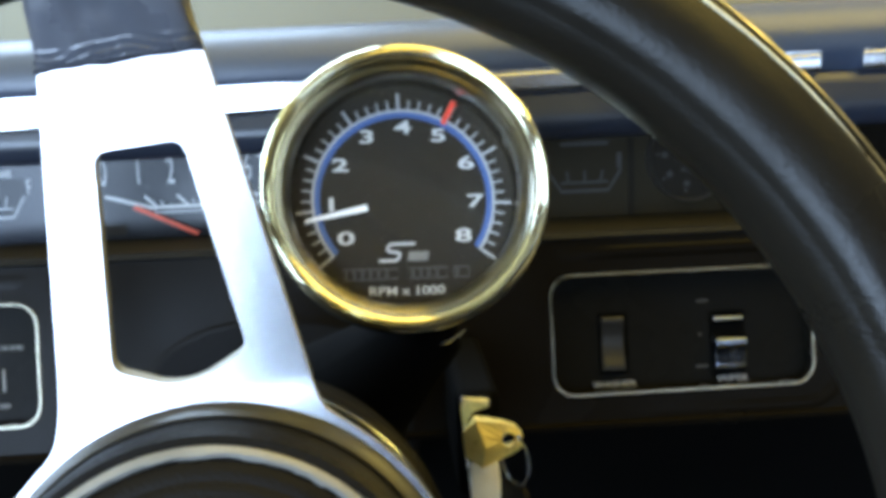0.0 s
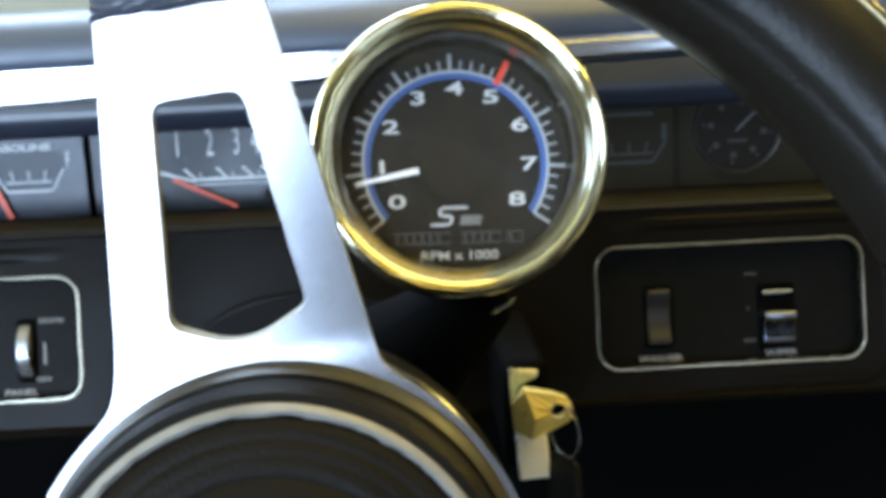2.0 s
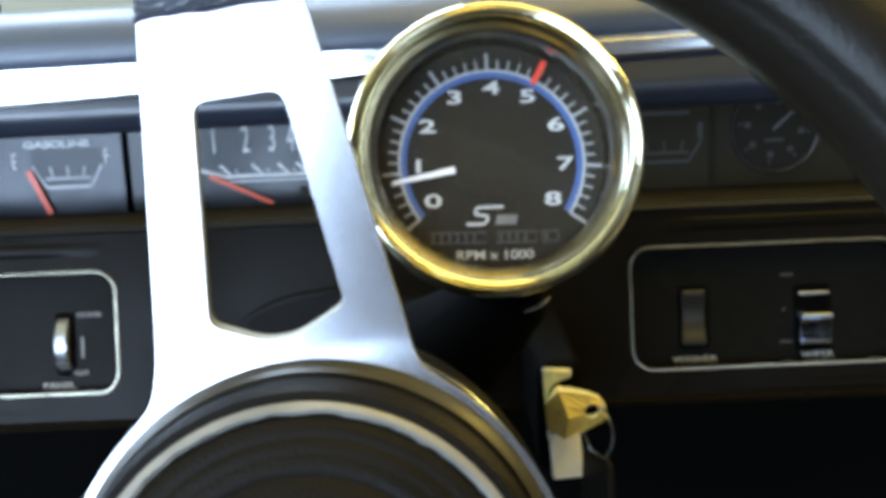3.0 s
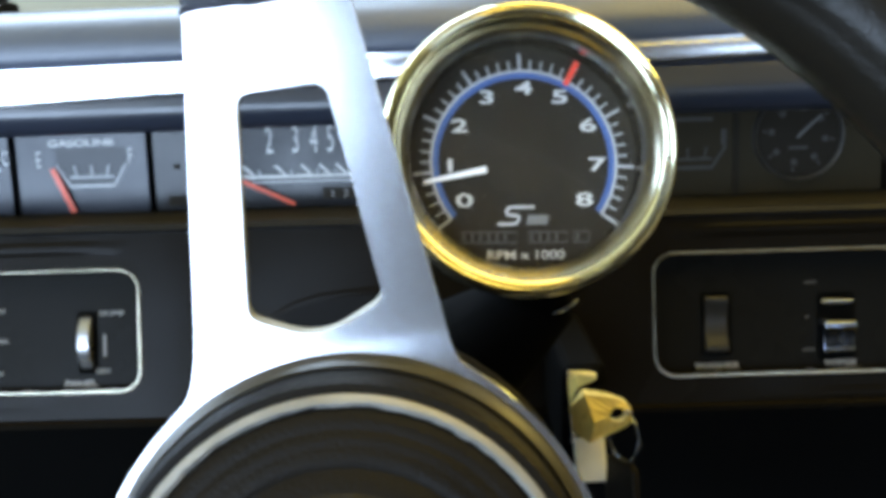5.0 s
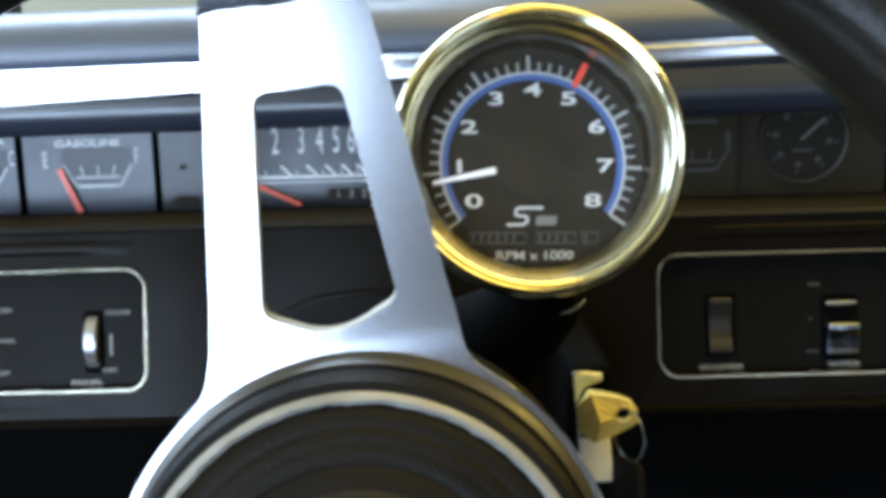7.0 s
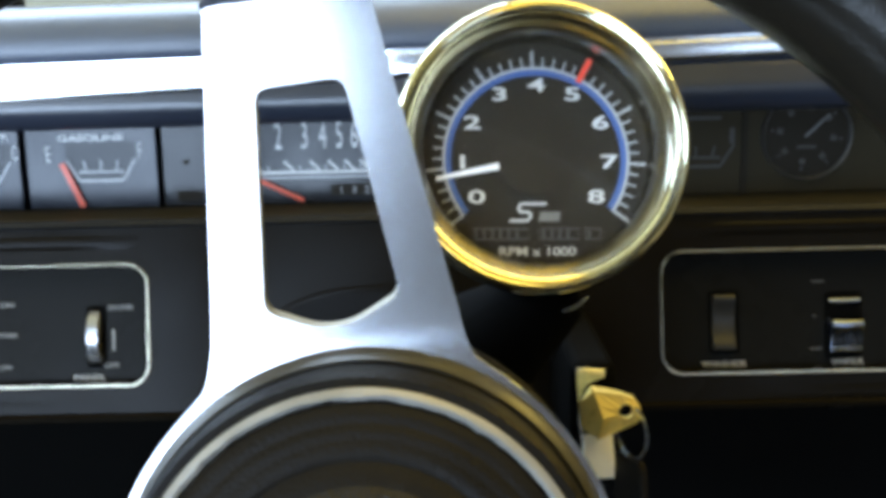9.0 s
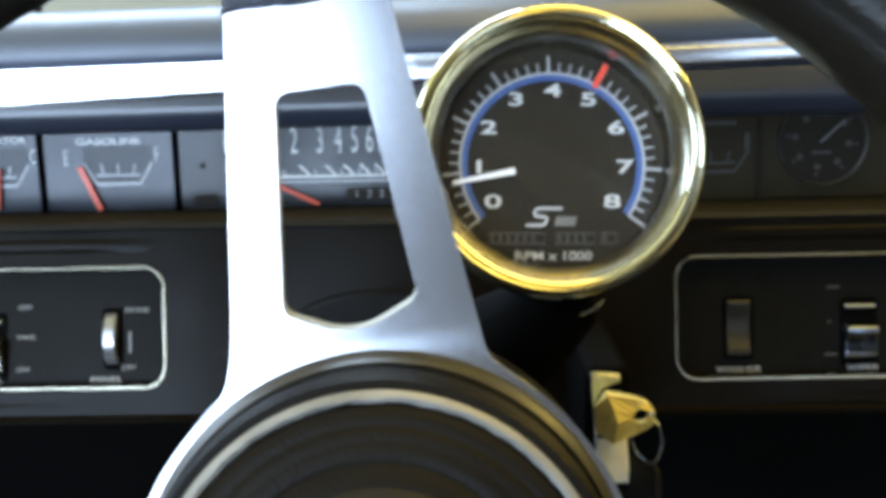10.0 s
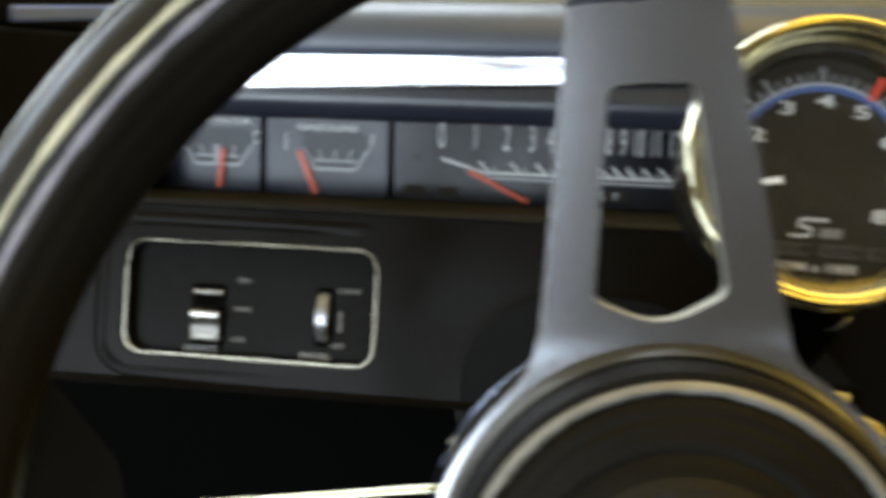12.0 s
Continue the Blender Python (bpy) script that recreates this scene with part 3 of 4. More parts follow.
gas, gas_face = gauge("gasoline_gauge", "grey dashboard fuel gauge with its red needle near empty", -0.2510, -0.1780)
scale_window(gas_face, 0.0050, 0.0330)
bowl_scale(gas_face, 0.0050, 0.0330, 0.0)
lettering("lettering", "GASOLINE", 0.0046, WHITE, gas_face, (0.0005, 0.0152, 0.0003), wide=1.62, bold=0.00012)
lettering("lettering", "E", 0.0120, WHITE, gas_face, (-0.0228, 0.0068, 0.0002), wide=0.45)
lettering("lettering", "F", 0.0120, WHITE, gas_face, (0.0262, 0.0078, 0.0002), wide=0.45)
stroke("needle", (-0.0150, 0.0020), (-0.0050, -0.0215), 0.0030, ORANGE, gas, 0.0030, "orange-red needle")

spd, spd_face = gauge("speedometer", "long horizontal speedometer with white numbers and a red needle", -0.1780, 0.0800, SPEEDO)
SX = 0.0490
spots = (-0.1497, -0.1311, -0.1142, -0.1003, -0.0905, -0.0817, -0.0737, -0.0664, -0.0592, -0.0518, -0.0434, -0.0345, -0.0240)
for k, x in enumerate(spots):
    lettering("numeral", str(k) if k < 10 else str(k), 0.0205, WHITE, spd_face, (x + SX, 0.0138, 0.0002), wide=0.40 if k < 10 else 0.34)
y = -0.0058
stroke("scale_line", (-0.1240 + SX, y), (-0.0150 + SX, y), 0.0016, WHITE, spd_face, 0.0005)
stroke("scale_line", (-0.1240 + SX, y - 0.0028), (-0.0150 + SX, y - 0.0028), 0.0012, GREYP, spd_face, 0.0005)
stroke("scale_arm", (-0.1495 + SX, 0.0010), (-0.1230 + SX, y - 0.0010), 0.0016, WHITE, spd_face, 0.0005)
for k, x in enumerate(spots[1:]):
    stroke("scale_tick", (x + 0.0085 + SX, y), (x + 0.0025 + SX, y + 0.0060), 0.0013, WHITE, spd_face, 0.0005)
    stroke("scale_tick", (x + 0.0120 + SX, y), (x + 0.0105 + SX, y + 0.0035), 0.0009, GREYP, spd_face, 0.0005)
stroke("needle", (-0.1340 + SX, -0.0050), (-0.1015 + SX, -0.0205), 0.0022, ORANGE, spd, 0.0035, "orange-red needle")
odo = part("odometer_window", slab([(-0.0870 + SX, -0.0185), (-0.0480 + SX, -0.0185), (-0.0480 + SX, -0.0125), (-0.0870 + SX, -0.0125)], 0.0006, 0.0006), DIAL, spd, smooth=False)
for k, d in enumerate("13259"):
    lettering("odometer_digit", d, 0.0058, GREYP if k < 4 else WHITE, odo, (-0.0815 + 0.0068 * k + SX, -0.0155, 0.0008), wide=0.9)
for px in (-0.1620, -0.1450):
    part("warning_lens", slab([(px - 0.0075 + SX, -0.0200), (px + 0.0055 + SX, -0.0200), (px + 0.0055 + SX, -0.0145), (px - 0.0075 + SX, -0.0145)], 0.0006, 0.0006), DIAL, spd, "dark warning lamp window", smooth=False)
part("warning_dot", lathe([(0.0, 0.0006), (0.0016, 0.0006), (0.0016, 0.0)], 16, at=(-0.1640 + SX, 0.0010)), DIAL, spd)

# face takes the amber-hazed copy; its print is dimmed to match the shade
tmp_g, tmp_g_face = gauge("temperature_gauge", "grey dashboard gauge half hidden behind the tachometer", 0.0800, 0.1330, HAZED)
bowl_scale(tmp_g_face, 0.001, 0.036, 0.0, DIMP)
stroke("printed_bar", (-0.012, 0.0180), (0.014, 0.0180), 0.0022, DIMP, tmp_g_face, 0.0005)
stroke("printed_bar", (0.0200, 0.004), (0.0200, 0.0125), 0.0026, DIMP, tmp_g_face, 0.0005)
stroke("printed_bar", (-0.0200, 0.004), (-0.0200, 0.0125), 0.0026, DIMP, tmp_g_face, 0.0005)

clock = thing("dashboard_clock", "small round dashboard clock in a thin dull metal ring", "clock", pose(0.1653, GY - 0.001, 0.8021, 90))
part("plate", slab([(-0.031, -0.0302), (0.045, -0.0302), (0.045, 0.0150), (-0.031, 0.0150)], 0.002, -0.001), HAZED, clock, smooth=False)
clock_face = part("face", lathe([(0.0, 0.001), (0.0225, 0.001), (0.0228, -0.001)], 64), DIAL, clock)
part("ring", lathe([(0.0222, 0.0005), (0.0226, 0.0028), (0.0233, 0.0033), (0.0238, 0.0025), (0.0239, -0.001)], 64), CLOCKRING, clock, "thin dull metal ring")
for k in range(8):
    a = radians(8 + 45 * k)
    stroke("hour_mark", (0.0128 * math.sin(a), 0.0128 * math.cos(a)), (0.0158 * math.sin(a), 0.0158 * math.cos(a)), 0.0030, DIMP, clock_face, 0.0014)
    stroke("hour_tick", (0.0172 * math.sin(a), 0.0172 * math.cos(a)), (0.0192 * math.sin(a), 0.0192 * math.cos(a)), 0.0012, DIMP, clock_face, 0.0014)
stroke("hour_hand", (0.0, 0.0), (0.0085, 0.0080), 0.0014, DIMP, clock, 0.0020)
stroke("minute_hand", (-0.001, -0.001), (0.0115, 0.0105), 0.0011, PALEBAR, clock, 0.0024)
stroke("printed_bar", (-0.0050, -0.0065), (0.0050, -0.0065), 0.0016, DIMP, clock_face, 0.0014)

# ---- steering column ----
# wheel frame: local x right, y up the wheel's plane, z towards the driver
AXIS = pose(-0.0432, 0.2535, 0.7272, 90 - 13.8, 0, 1.7)
column = thing("steering_column", "black steering column with a round collar", "steering column", AXIS)
part("jacket", lathe([(0.0, -0.42), (0.026, -0.42), (0.026, -0.07), (0.0, -0.07)], 48), UNDER, column, "black tube")
shroud = [(0.0, -0.018), (0.0550, -0.020), (0.0562, -0.0215), (0.0566, -0.0235), (0.0570, -0.0240), (0.0584, -0.0250), (0.0588, -0.0268), (0.0589, -0.0300), (0.0594, -0.0308), (0.0602, -0.0325), (0.0605, -0.0370), (0.0603, -0.0600), (0.0590, -0.0850), (0.0530, -0.1050), (0.0420, -0.1300), (0.0260, -0.1500)]
part("collar", lathe([(r * 0.985, z) for r, z in shroud], 96, at=(-0.0008, 0.0012)), SHROUD, column, "black stepped shroud behind the wheel")
part("collar_ring", lathe([(0.0584, -0.0225), (0.0591, -0.0220), (0.0596, -0.0228), (0.0596, -0.0238), (0.0591, -0.0244)], 96, at=(-0.0022, 0.0004)), DARKLEV, column, "thin bright ring")
inv = AXIS.inverted()
stalk = [inv @ Vector(p) for p in ((-0.098, 0.324, 0.7175), (-0.115, 0.323, 0.7160), (-0.160, 0.321, 0.7095), (-0.215, 0.319, 0.7015), (-0.232, 0.3185, 0.6990))]
part("turn_signal_lever", tube(stalk, 0.0022, 14, [0.0024, 0.0016, 0.0014, 0.0013, 0.0006]), BEZEL, column, "thin bright turn signal lever")

part("lever_boss", lathe([(0.0, 0.004), (0.0028, 0.0035), (0.0036, 0.002), (0.0036, -0.006), (0.0, -0.006)], 24), NICKEL, column, "small bright boss of the lever", m=Matrix.Translation(inv @ Vector((-0.1017, 0.3235, 0.7312))))

# ---- steering wheel ----
wheel = thing("steering_wheel", "three-spoke sports steering wheel with brushed aluminium spokes and black rim", "steering wheel", AXIS)
RIM_R, RIM_T, RIM_Z = 0.1665, 0.0160, 0.0217


def rim_radius(a, b):
    """The rim's section: round, with a groove towards the outer edge and a fainter one towards the inner."""
    d = math.degrees(b)
    t = RIM_T * (1 + 0.012 * noise.noise(Vector((math.cos(a) * 9, math.sin(a) * 9, b * 1.5))))
    return t * (1 - 0.075 * math.exp(-(((d - 44) / 5) ** 2)) - 0.030 * math.exp(-(((d - 132) / 5) ** 2)))


def rim_mesh(b0, b1, n, proud):
    bm = bmesh.new()
    rings = []
    full = b1 - b0 > 359
    for i in range(200):
        a = 2 * math.pi * i / 200
        ring = []
        for j in range(n if full else n + 1):
            b = radians(b0 + (b1 - b0) * j / n)
            t = rim_radius(a, b) + proud
            r = RIM_R + t * math.cos(b)
            ring.append(bm.verts.new((r * math.cos(a), r * math.sin(a), RIM_Z + t * 1.02 * math.sin(b))))
        rings.append(ring)
    for i in range(200):
        p, q = rings[i], rings[(i + 1) % 200]
        k = len(p)
        for j in range(k if full else k - 1):
            bm.faces.new((p[j], q[j], q[(j + 1) % k], p[(j + 1) % k]))
    return bm


part("rim", rim_mesh(0, 360, 72, 0.0), RIM, wheel, "thick black vinyl rim")
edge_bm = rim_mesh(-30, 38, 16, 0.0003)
part("rim_edge", edge_bm, EDGE, wheel, "paler glossy outer edge of the rim")


def rim_line(a0, a1, middle, half, proud):
    """A raised line along the rim, tapering at its ends; middle and half give its place round the section and its half
    width, in degrees.
    """
    bm = bmesh.new()
    rows = []
    for i in range(161):
        d = a0 + (a1 - a0) * i / 160
        a = radians(d)
        w = half * min(1.0, 0.15 + 8 * min(i, 160 - i) / 160) * (0.8 + 0.5 * noise.noise(Vector((d * 0.35, 3.0, half))))
        row = []
        for j in range(7):
            b = radians(middle(d) + w * (j - 3) / 3)
            t = rim_radius(a, b) + proud * (1 - (abs(j - 3) / 3) ** 4) - 0.0001
            r = RIM_R + t * math.cos(b)
            row.append(bm.verts.new((r * math.cos(a), r * math.sin(a), RIM_Z + t * 1.02 * math.sin(b))))
        rows.append(row)
    for p, q in zip(rows, rows[1:]):
        for j in range(6):
            bm.faces.new((p[j], q[j], q[j + 1], p[j + 1]))
    return bm


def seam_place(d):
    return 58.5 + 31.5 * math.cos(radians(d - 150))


part("rim_seam", rim_line(-20, 250, seam_place, 4.5, 0.0005), SEAM, wheel, "cream seam along the rim")
part("rim_grey_line", rim_line(112, 235, lambda d: seam_place(d) + 17, 5.0, 0.0004), GREYLINE, wheel, "grey line beside the seam")


def half_width(y):
    """The spoke's half width at a distance from the wheel's centre: a straight taper with a flare at the elbow."""
    w = 0.0178 + (0.132 - y) * 0.1445
    c = math.sqrt(max(0.0, 0.0579**2 - y * y))
    return (w + c + math.hypot(w - c, 0.0040)) / 2 if y < 0.0579 else w + max(0.0, 0.00013 * (1 - (y - 0.0579) / 0.01))


def spoke_mesh(y0):
    """A flat tapered spoke with a tapered window; beyond the hub it leans towards the driver."""
    y1 = 0.1440
    edge = soften([(-0.0154, 0.0666), (0.0, 0.0598), (0.0154, 0.0666), (0.0097, 0.1146), (-0.0097, 0.1146)], [0.0030, 0.0080, 0.0030, 0.0034, 0.0034], 8)
    right = sorted([p for p in edge if p[0] > 1e-5], key=lambda p: math.atan2(p[1] - 0.088, p[0]))
    low = min(p[1] for p in edge)
    chain = [(0.0, y0 + (low - y0) * k / 24) for k in range(25)]
    for a, b in zip([chain[-1]] + right, right + [(0.0, 0.1146)]):
        d = math.hypot(b[0] - a[0], b[1] - a[1])
        n = max(1, int(d / 0.003))
        chain += [(a[0] + (b[0] - a[0]) * k / n, a[1] + (b[1] - a[1]) * k / n) for k in range(1, n + 1)]
    chain += [(0.0, 0.1146 + (y1 - 0.1146) * k / 8) for k in range(1, 9)]
    run = [0.0]
    for a, b in zip(chain, chain[1:]):
        run.append(run[-1] + math.hypot(b[0] - a[0], b[1] - a[1]))
    ys = [y0 + (y1 - y0) * r / run[-1] for r in run]
    bm = bmesh.new()

    def lift(y):
        t = y - 0.0570
        return 0.0024 + 0.1225 * (t + math.sqrt(t * t + 0.00002)) - 0.0005

    def at(x, y, z):
        # the arm stands a hair off the hub's middle
        f = max(0.0, min(1.0, (y - 0.045) / 0.02))
        return bm.verts.new((x + 0.0009 * f * f * (3 - 2 * f), y - 0.245 * f * z, lift(y) + z))

    for s in (-1, 1):
        top = []
        for (ix, iy), oy in zip(chain, ys):
            w = half_width(oy)
            top.append([at(s * (ix + (w - ix) * k / 6), iy + (oy - iy) * k / 6, 0.0) for k in range(7)])
        back = [[at(s * ix, iy, -0.0055), at(s * half_width(oy), oy, -0.0055)] for (ix, iy), oy in zip(chain, ys)]
        for i in range(len(chain) - 1):
            p, q = top[i], top[i + 1]
            for k in range(6):
                bm.faces.new((p[k], p[k + 1], q[k + 1], q[k]))
            bm.faces.new((p[6], back[i][1], back[i + 1][1], q[6])).material_index = 1
            if chain[i][0] > 1e-6 or chain[i + 1][0] > 1e-6:
                bm.faces.new((p[0], q[0], back[i + 1][0], back[i][0])).material_index = 1
            bm.faces.new((back[i][0], back[i + 1][0], back[i + 1][1], back[i][1]))
    bmesh.ops.remove_doubles(bm, verts=bm.verts, dist=1e-6)
    return bm


TURN = 6.3
for k in range(3):
    arm = part("spoke", spoke_mesh(0.0440 if k else 0.0040), BRUSHED, wheel, "brushed aluminium spoke with a tapered window", m=pose(0, 0, 0, 0, 0, TURN + 120 * k), sharp=30, bevel=0.0007)
    arm.data.materials.append(CUT)
    arm.modifiers["soft_edges"].material = 1
part("hub_plate", lathe([(0.0, -0.004), (0.0545, -0.0042), (0.0565, -0.0032), (0.0576, -0.0020), (0.0576, 0.0002), (0.0572, 0.0008), (0.0560, 0.0010), (0.0500, 0.0010)], 128), BRUSHED, wheel, "brushed aluminium hub flange")
# added cone standing for the hub's dark reflection in the flange
part("hub_reflection_cone", lathe([(0.0566, 0.0010), (0.0563, 0.0030), (0.0553, 0.0062), (0.0542, 0.0090), (0.0538, 0.0094), (0.0528, 0.0086)], 128), HUBCONE, wheel, "added grey cone for the hub's dark reflection in the flange")
part("hub_skirt", lathe([(0.0534, 0.0080), (0.0529, 0.0100), (0.0526, 0.0125), (0.0524, 0.0180), (0.0518, 0.0210), (0.0508, 0.0228), (0.0490, 0.0234), (0.0470, 0.0215)], 128), SKIRT, wheel, "black rubber ring round the hub")
band = lathe([(0.0490, 0.0215), (0.0488, 0.0236), (0.0480, 0.0243), (0.0471, 0.0245), (0.0463, 0.0238), (0.0460, 0.0215)], 256)
for v in band.verts:
    if v.co.xy.length < 0.0478:
        v.co.xy *= 1 + 0.010 * noise.noise(v.co * 260) + 0.006 * noise.noise(v.co * 700)
part("hub_band", band, WORN, wheel, "worn silver band with a chipped edge")
steps = [(0.0461, 0.0215), (0.0457, 0.0236), (0.0444, 0.0247), (0.0425, 0.0252), (0.0419, 0.0251), (0.0414, 0.0253), (0.0408, 0.0258), (0.0394, 0.0262), (0.0387, 0.0261), (0.0381, 0.0264), (0.0366, 0.0268), (0.0350, 0.0268), (0.0342, 0.0264), (0.0335, 0.0267), (0.0324, 0.0275), (0.0295, 0.0282)]
part("horn_pad", lathe(steps, 128), RUBBER, wheel, "black stepped rim of the horn pad")
part("horn_pad_centre", lathe([(0.0295, 0.0282), (0.0280, 0.0292), (0.0220, 0.0305), (0.0120, 0.0312), (0.0, 0.0314)], 96), LEATHER, wheel, "grained black horn pad centre")


def sleeve(turn):
    """The black wrap where a spoke runs into the rim, with an uneven shiny hem."""
    bm = bmesh.new()
    rows = []
    for s in range(61):
        f = s / 60
        y = 0.1322 + 0.0200 * f
        w = 0.0174 - 0.0012 * f
        d = 0.0038 + 0.0085 * f
        if s == 0:
            w, d = w - 0.0008, d - 0.0012
        zc = 0.245 * (y - 0.057) + 0.0010
        row = []
        for i in range(88):
            a = 2 * math.pi * i / 88
            cx, cy = math.cos(a), math.sin(a)
            q = (abs(cx) ** 5 + abs(cy) ** 5) ** (-1 / 5)
            j = 0.0004 * noise.noise(Vector((cx * 5, cy * 5, f * 3)))
            # crumpled folds that run along the hem
            wave = 2 * math.pi * (f / 0.085 + 1.3 * noise.noise(Vector((cx * 2.5, cy * 1.5, 7.0))))
            j += 0.0009 * max(0.0, 1 - f / 0.24) * math.sin(wave) * (0.7 + 0.8 * noise.noise(Vector((cx * 6, cy * 2, f * 9))))
            hem = 0.0006 * noise.noise(Vector((cx * 7, cy * 3, 4.0))) + 0.0005 * noise.noise(Vector((cx * 19, cy * 3, 9.0))) if s < 3 else 0.0
            row.append(bm.verts.new((0.0008 + cx * q * (w + j), y + hem, zc + cy * q * (d + j))))
        rows.append(row)
    for p, q in zip(rows, rows[1:]):
        for i in range(88):
            bm.faces.new((p[i], p[(i + 1) % 88], q[(i + 1) % 88], q[i]))
    bm.faces.new(rows[0])
    bm.faces.new(rows[-1])
    return bm


for k in range(3):
    part("spoke_sleeve", sleeve(0), GLUE, wheel, "shiny black wrap where the spoke meets the rim", m=pose(0, 0, 0, 0, 0, TURN + 120 * k))

# ---- tachometer ----
TACH = pose(0.0045, 0.3703, 0.8137, 90 - 15.5, 0, 2.7)
tach = thing("tachometer", "round aftermarket tachometer with a polished bezel on the steering column", "tachometer", TACH)
CY = 0.0018
part("body", lathe([(0.0425, 0.0050), (0.0430, -0.006), (0.0425, -0.030), (0.0390, -0.044), (0.0300, -0.053), (0.0, -0.056)], 96, at=(0, CY)), PAINT, tach, "black cup-shaped case")
part("inner_ring", lathe([(0.0361, 0.0), (0.0362, 0.0060), (0.0363, 0.0108), (0.0370, 0.0127), (0.0380, 0.0145), (0.0392, 0.0161), (0.0402, 0.0172)], 160, at=(0, CY)), INNER, tach, "dark cone inside the bezel")
bezel = [(0.0400, 0.0166), (0.0404, 0.0176), (0.0410, 0.0185), (0.0416, 0.0190), (0.0421, 0.0191), (0.0424, 0.0187), (0.0427, 0.0188), (0.0430, 0.0194), (0.0435, 0.0196), (0.0441, 0.0194), (0.0447, 0.0187), (0.0452, 0.0175), (0.0456, 0.0148), (0.0450, 0.0130), (0.0449, 0.0124), (0.0455, 0.0114), (0.0457, 0.0096), (0.0452, 0.0078), (0.0446, 0.0072), (0.0446, 0.0030), (0.0425, 0.0018)]
part("bezel", lathe(bezel, 160, at=(0, CY)), BEZEL, tach, "polished chrome bezel with amber reflections in its colour")
dial = part("dial", lathe([(0.0, 0.0), (0.0377, 0.0), (0.0377, -0.001)], 96, at=(0, CY)), DIAL, tach, "black dial")
part("blue_band", lathe([(0.0272, 0.0003), (0.0272, 0.0005), (0.0292, 0.0005), (0.0292, 0.0003)], 120, -36, 252), BLUE, dial, "blue band inside the scale")
part("scale_ring", lathe([(0.0290, 0.0004), (0.0290, 0.0007), (0.0300, 0.0007), (0.0300, 0.0004)], 120, -36.5, 253), TICK, dial, "pale scale line")
for k in range(41):
    a = radians(216 - 252 * k / 40)
    long = k % 5 == 0
    r1 = 0.0352 if long else 0.0331
    stroke("tick", (0.0297 * math.cos(a), 0.0297 * math.sin(a)), (r1 * math.cos(a), r1 * math.sin(a)), 0.0009 if long else 0.00055, TICK, dial, 0.0007)
# the print sits a little askew on the dial
ASKEW = -1.5
spun = Matrix.Rotation(radians(ASKEW), 2)
for k, at in enumerate(((-0.0191, -0.0121), (-0.0235, -0.0009), (-0.0203, 0.0119), (-0.0115, 0.0211), (0.0004, 0.0241), (0.0120, 0.0211), (0.0209, 0.0119), (0.0236, -0.0009), (0.0191, -0.0121))):
    lettering("numeral", str(k), 0.0059, PALE, dial, (*(spun @ Vector(at)), 0.0004), wide=1.95, bold=0.00008, turn=ASKEW)
a = radians(189.7)
stroke("needle", (0.0122 * math.cos(a), 0.0122 * math.sin(a)), (0.0326 * math.cos(a), 0.0326 * math.sin(a)), 0.0021, WHITE, tach, 0.0014, "white needle", width2=0.0011)
part("needle_hub", lathe([(0.0, 0.0016), (0.0121, 0.0016), (0.0121, 0.0010)], 64), DIAL, tach, "black disc over the needle's pivot")
a = radians(59.6)
stroke("shift_pointer", (0.0275 * math.cos(a), 0.0275 * math.sin(a)), (0.0359 * math.cos(a), 0.0359 * math.sin(a)), 0.0018, RED, tach, 0.0040, "red shift pointer")
# maker's mark as a plain swoosh and slanted strokes, product line as outlined bars
ASK = pose(-0.0002, 0, 0, 0, 0, ASKEW)
ribbon("mark_swoosh", soften([(0.0034, -0.0144), (-0.0052, -0.0144), (-0.0058, -0.0168), (-0.0014, -0.0172), (-0.0024, -0.0198), (-0.0086, -0.0198)], [0.0001, 0.0018, 0.0018, 0.0018, 0.0018, 0.0001], 5)[5:-5], 0.0009, GREYP, dial, 0.0006, m=ASK)
part("mark_bar", slab([(0.0006, -0.0200), (0.0072, -0.0200), (0.0079, -0.0170), (0.0013, -0.0170)], 0.0003, 0.0006), PALEBAR, dial, m=ASK, smooth=False)
for x0, x1 in ((-0.0205, -0.0025), (0.0010, 0.0135), (0.0155, 0.0205)):
    part("outlined_bar", loop_sweep([(x0, -0.0257), (x1, -0.0257), (x1, -0.0223), (x0, -0.0223)], [(0.0002, 0.0003), (0.0002, 0.0005), (-0.0003, 0.0005), (-0.0003, 0.0003)]), DIMP, dial, m=ASK, smooth=False)
    for k in range(int((x1 - x0) / 0.0026)):
        ribbon("printed_bar", [(x0 + 0.0013 + 0.0026 * k, -0.0252), (x0 + 0.0013 + 0.0026 * k, -0.0228)], 0.0008, DIMP, dial, 0.0005, m=ASK)
lettering("lettering", "RPM x 1000", 0.0040, PALE, dial, (-0.0007, -0.0296, 0.0004), wide=1.25, bold=0.00003, turn=ASKEW)
lens = part("lens", lathe([(0.0, 0.0092), (0.0361, 0.0092), (0.0361, 0.0104), (0.0, 0.0104)], 64, at=(0, CY)), CLEAR, tach, "clear flat lens")
lens.visible_shadow = False
# saddle and strap to the column
tinv = TACH.inverted()
foot = [tinv @ Vector(p) for p in ((-0.030, 0.432, 0.700), (-0.018, 0.420, 0.735), (0.010, 0.408, 0.760), (0.006, 0.408, 0.790))]
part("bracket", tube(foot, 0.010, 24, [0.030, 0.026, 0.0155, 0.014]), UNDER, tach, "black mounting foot")
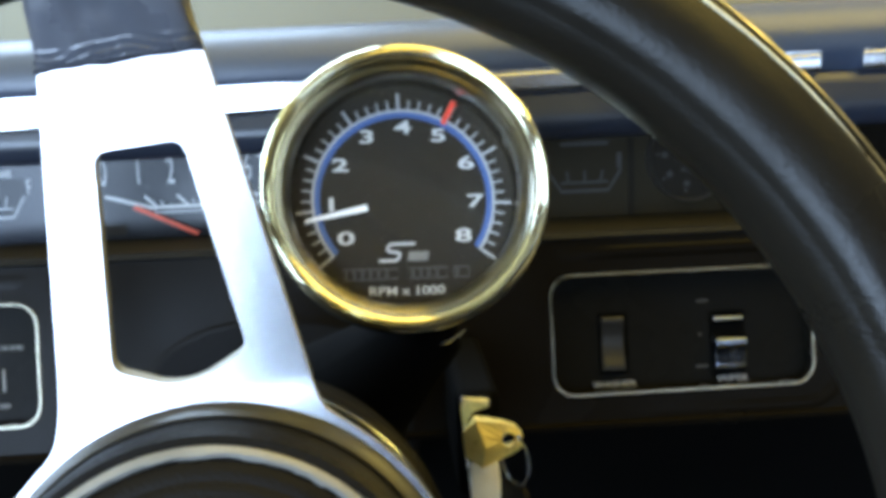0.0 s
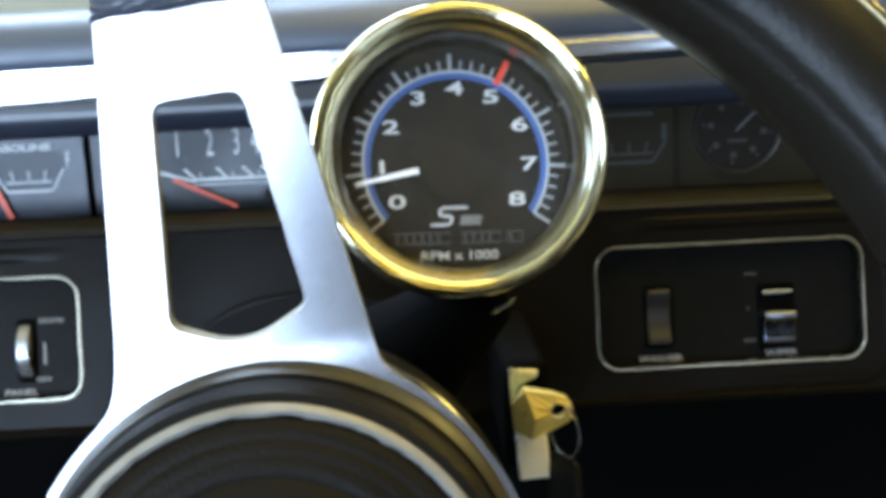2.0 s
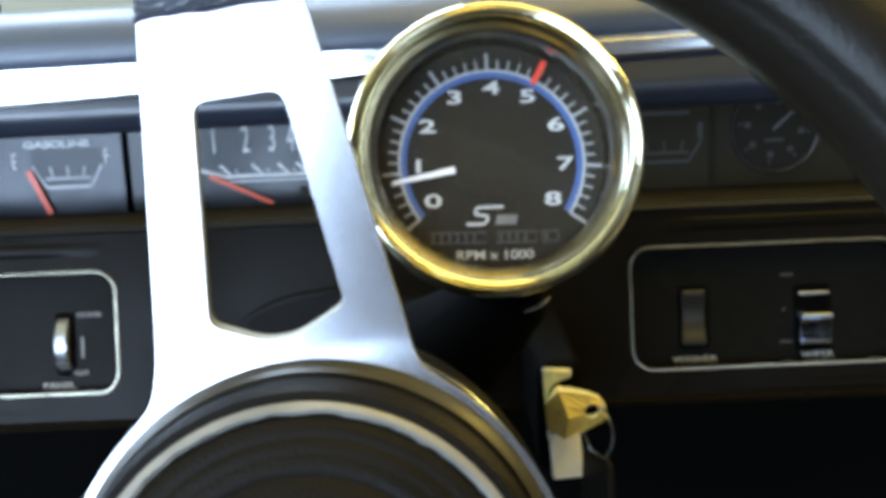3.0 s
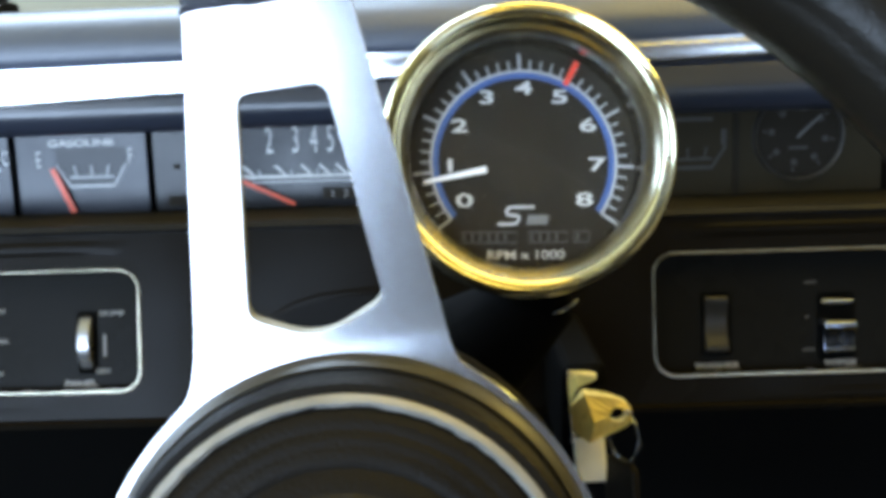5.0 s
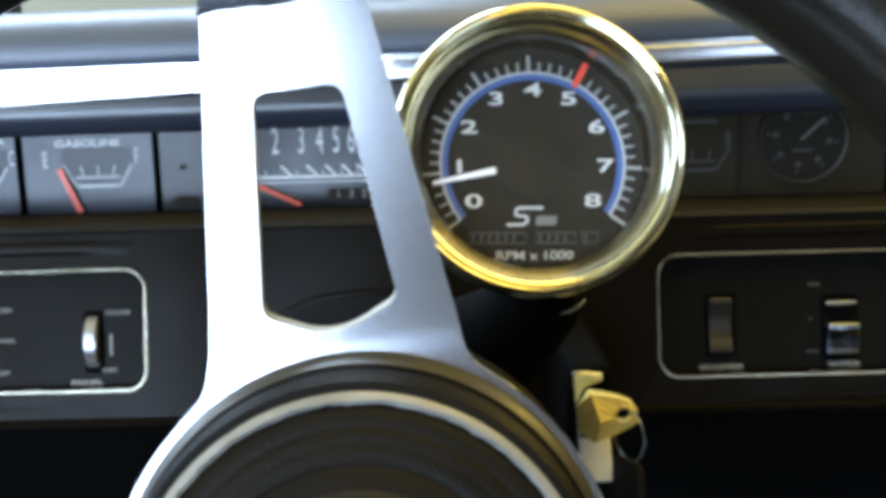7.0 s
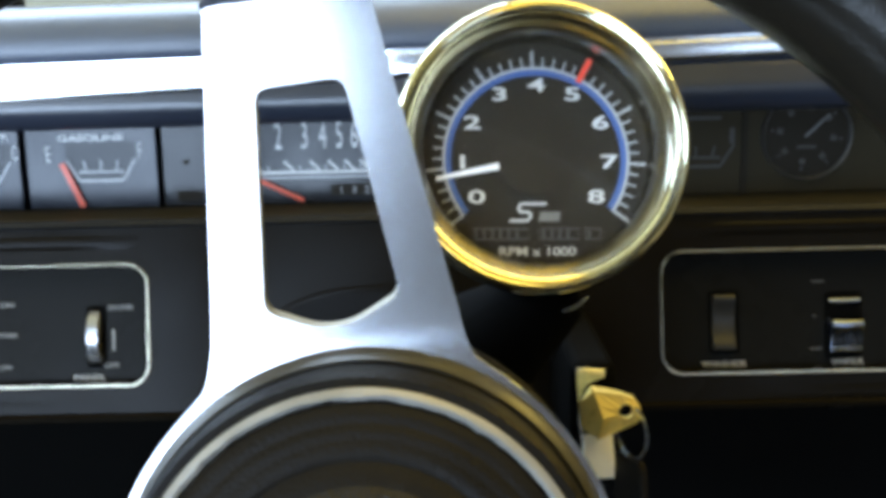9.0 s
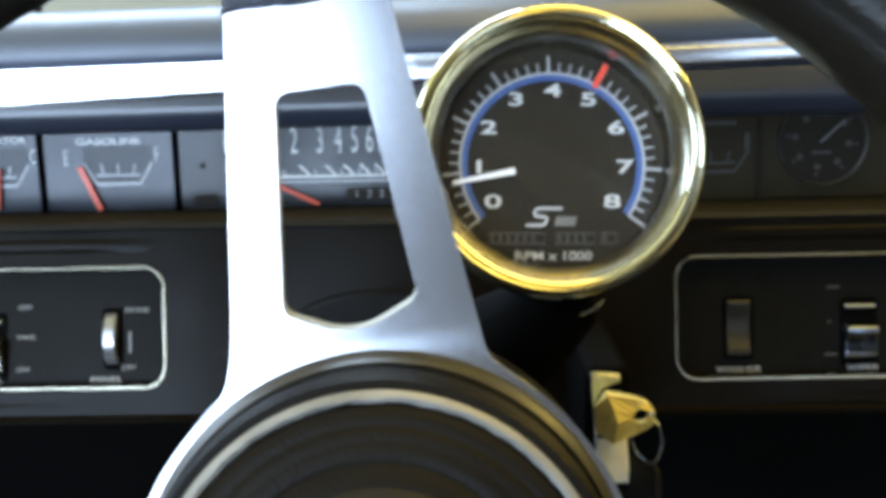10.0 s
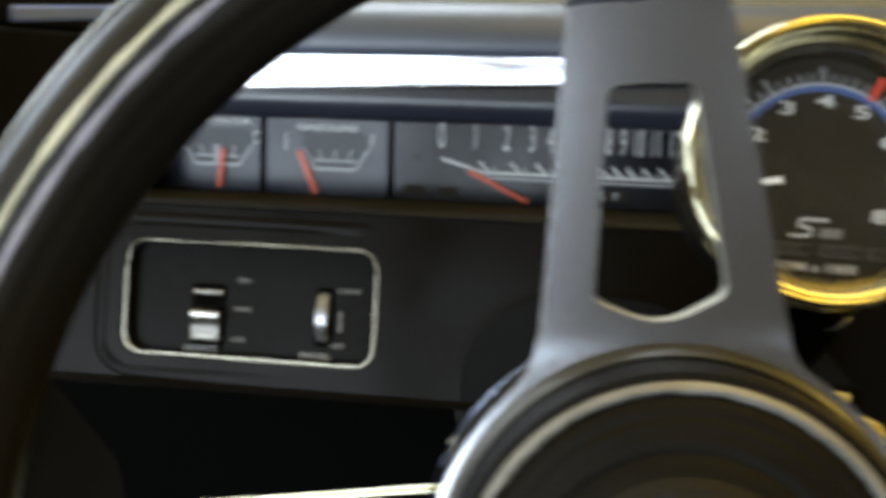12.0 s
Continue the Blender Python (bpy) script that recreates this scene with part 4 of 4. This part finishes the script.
# tapered bar added in the shape of a glint on the foot
glint = [tinv @ Vector(p) for p in ((0.0140, 0.3955, 0.7568), (0.0168, 0.3946, 0.7581), (0.0198, 0.3943, 0.7596), (0.0228, 0.3952, 0.7612), (0.0250, 0.3970, 0.7624))]
part("bracket_glint", tube(glint, 0.0006, 8, [0.0002, 0.0006, 0.0008, 0.0006, 0.0002]), STEEL, tach, "thin steel bar standing for a glint on the mounting foot")

# ---- ignition lock and key ----
lock = thing("ignition_lock", "ignition lock in a bright bezel on a black housing", "ignition lock", pose(0.0320, 0.4300, 0.7040, 90))
part("housing", box(0.018, 0.046, 0.090, (0.000, 0.000, -0.0490)), UNDER, lock, "black housing", bevel=0.004)
hook = soften([(-0.0062, -0.0075), (-0.0048, -0.0075), (-0.0050, 0.0120), (-0.0030, 0.0155), (0.0038, 0.0178), (0.0040, 0.0210), (-0.0080, 0.0222)], [0.0005, 0.0005, 0.003, 0.002, 0.001, 0.001, 0.0015], 4)
part("bezel", slab(hook, 0.003, 0.0010), STEEL, lock, "bright curved bezel", bevel=0.0006)
part("lock_face", slab(soften([(-0.0060, -0.0090), (0.0062, -0.0090), (0.0064, 0.0085), (-0.0058, 0.0085)], [0.001] * 4, 3), 0.003, 0.0), NICKEL, lock, "bright lock face", m=pose(0.0013, -0.0140, 0.0010, -24, 6, 0), bevel=0.0005)
part("barrel", lathe([(0.0, 0.0045), (0.0058, 0.0045), (0.0066, 0.0035), (0.0068, -0.004)], 40), UNDER, lock, "dark lock barrel", m=pose(0.0, 0.0060, 0))
key = thing("car_key", "brass-coloured faceted key standing in the ignition lock", "key", pose(0.0344, 0.4160, 0.7126, 90))


def key_head():
    """A thick bow: a plain five-cornered butt, then facets narrowing to a round eye."""
    bm = bmesh.new()
    c, r = Vector((0.0073, 0.0003)), 0.0031
    front = [(-0.0055, 0.0092, 0.0030), (0.0000, 0.0082, 0.0020), (0.0062, 0.0066, 0.0008), (0.0104, 0.0048, 0.0002), (0.0126, 0.0020, 0.0), (0.0128, -0.0026, 0.0), (0.0112, -0.0046, 0.0), (0.0073, -0.0062, 0.0008), (0.0020, -0.0080, 0.0020), (-0.0034, -0.0100, 0.0030), (-0.0029, -0.0055, 0.0050), (-0.0023, -0.0006, 0.0068), (-0.0037, 0.0045, 0.0052)]
    n = len(front)
    ring = [c + (Vector(p[:2]) - c).normalized() * r for p in front]
    f = [bm.verts.new(p) for p in front]
    g = [bm.verts.new((q.x, q.y, 0.0026 if p[0] < 0 else 0.0016)) for p, q in zip(front, ring)]
    h = [bm.verts.new((q.x, q.y, -0.0030)) for q in ring]
    b = [bm.verts.new((p[0], p[1], -0.0040)) for p in front]
    # valleys between the eye and the corners make the star
    for i in range(n):
        k = (i + 1) % n
        m = bm.verts.new(((f[i].co + f[k].co) * 0.28 + (g[i].co + g[k].co) * 0.22) - Vector((0, 0, 0.0004)))
        for u, v in ((f[i], f[k]), (f[k], g[k]), (g[k], g[i]), (g[i], f[i])):
            bm.faces.new((u, v, m))
        bm.faces.new((g[i], g[k], h[k], h[i]))
        bm.faces.new((h[i], h[k], b[k], b[i]))
        if i not in (9, 10, 11, 12):
            bm.faces.new((f[i], b[i], b[k], f[k]))
    a1, a2 = bm.verts.new((-0.0105, 0.0034, -0.0005)), bm.verts.new((-0.0096, -0.0066, -0.0005))
    bm.faces.new((f[0], a1, f[12]))
    bm.faces.new((f[12], a1, f[11]))
    bm.faces.new((f[11], a1, a2))
    bm.faces.new((f[11], a2, f[10]))
    bm.faces.new((f[10], a2, f[9]))
    bm.faces.new((f[0], b[0], a1))
    bm.faces.new((a2, b[9], f[9]))
    bm.faces.new((a1, b[0], b[12], b[11], b[10], b[9], a2))
    return bm


part("bow", key_head(), BRASS, key, "faceted yellow key head", smooth=False)
part("blade", box(0.0022, 0.0075, 0.014, (-0.004, 0.0, -0.010)), STEEL, key, smooth=False)
ringo = thing("key_ring", "thin wire key ring with a black leather fob", "key ring", pose(0.0440, 0.4175, 0.7040, 90, 0, -66))
pts = [(0.0105 * math.cos(2 * math.pi * k / 40), 0.0105 * math.sin(2 * math.pi * k / 40), 0) for k in range(41)]
part("wire", tube(pts, 0.0006, 8), DARKLEV, ringo)
part("fob", slab(soften([(-0.011, -0.036), (0.011, -0.036), (0.009, -0.010), (-0.009, -0.010)], [0.004] * 4), 0.003, 0.0015), RUBBER, ringo, "black leather fob", bevel=0.0008)
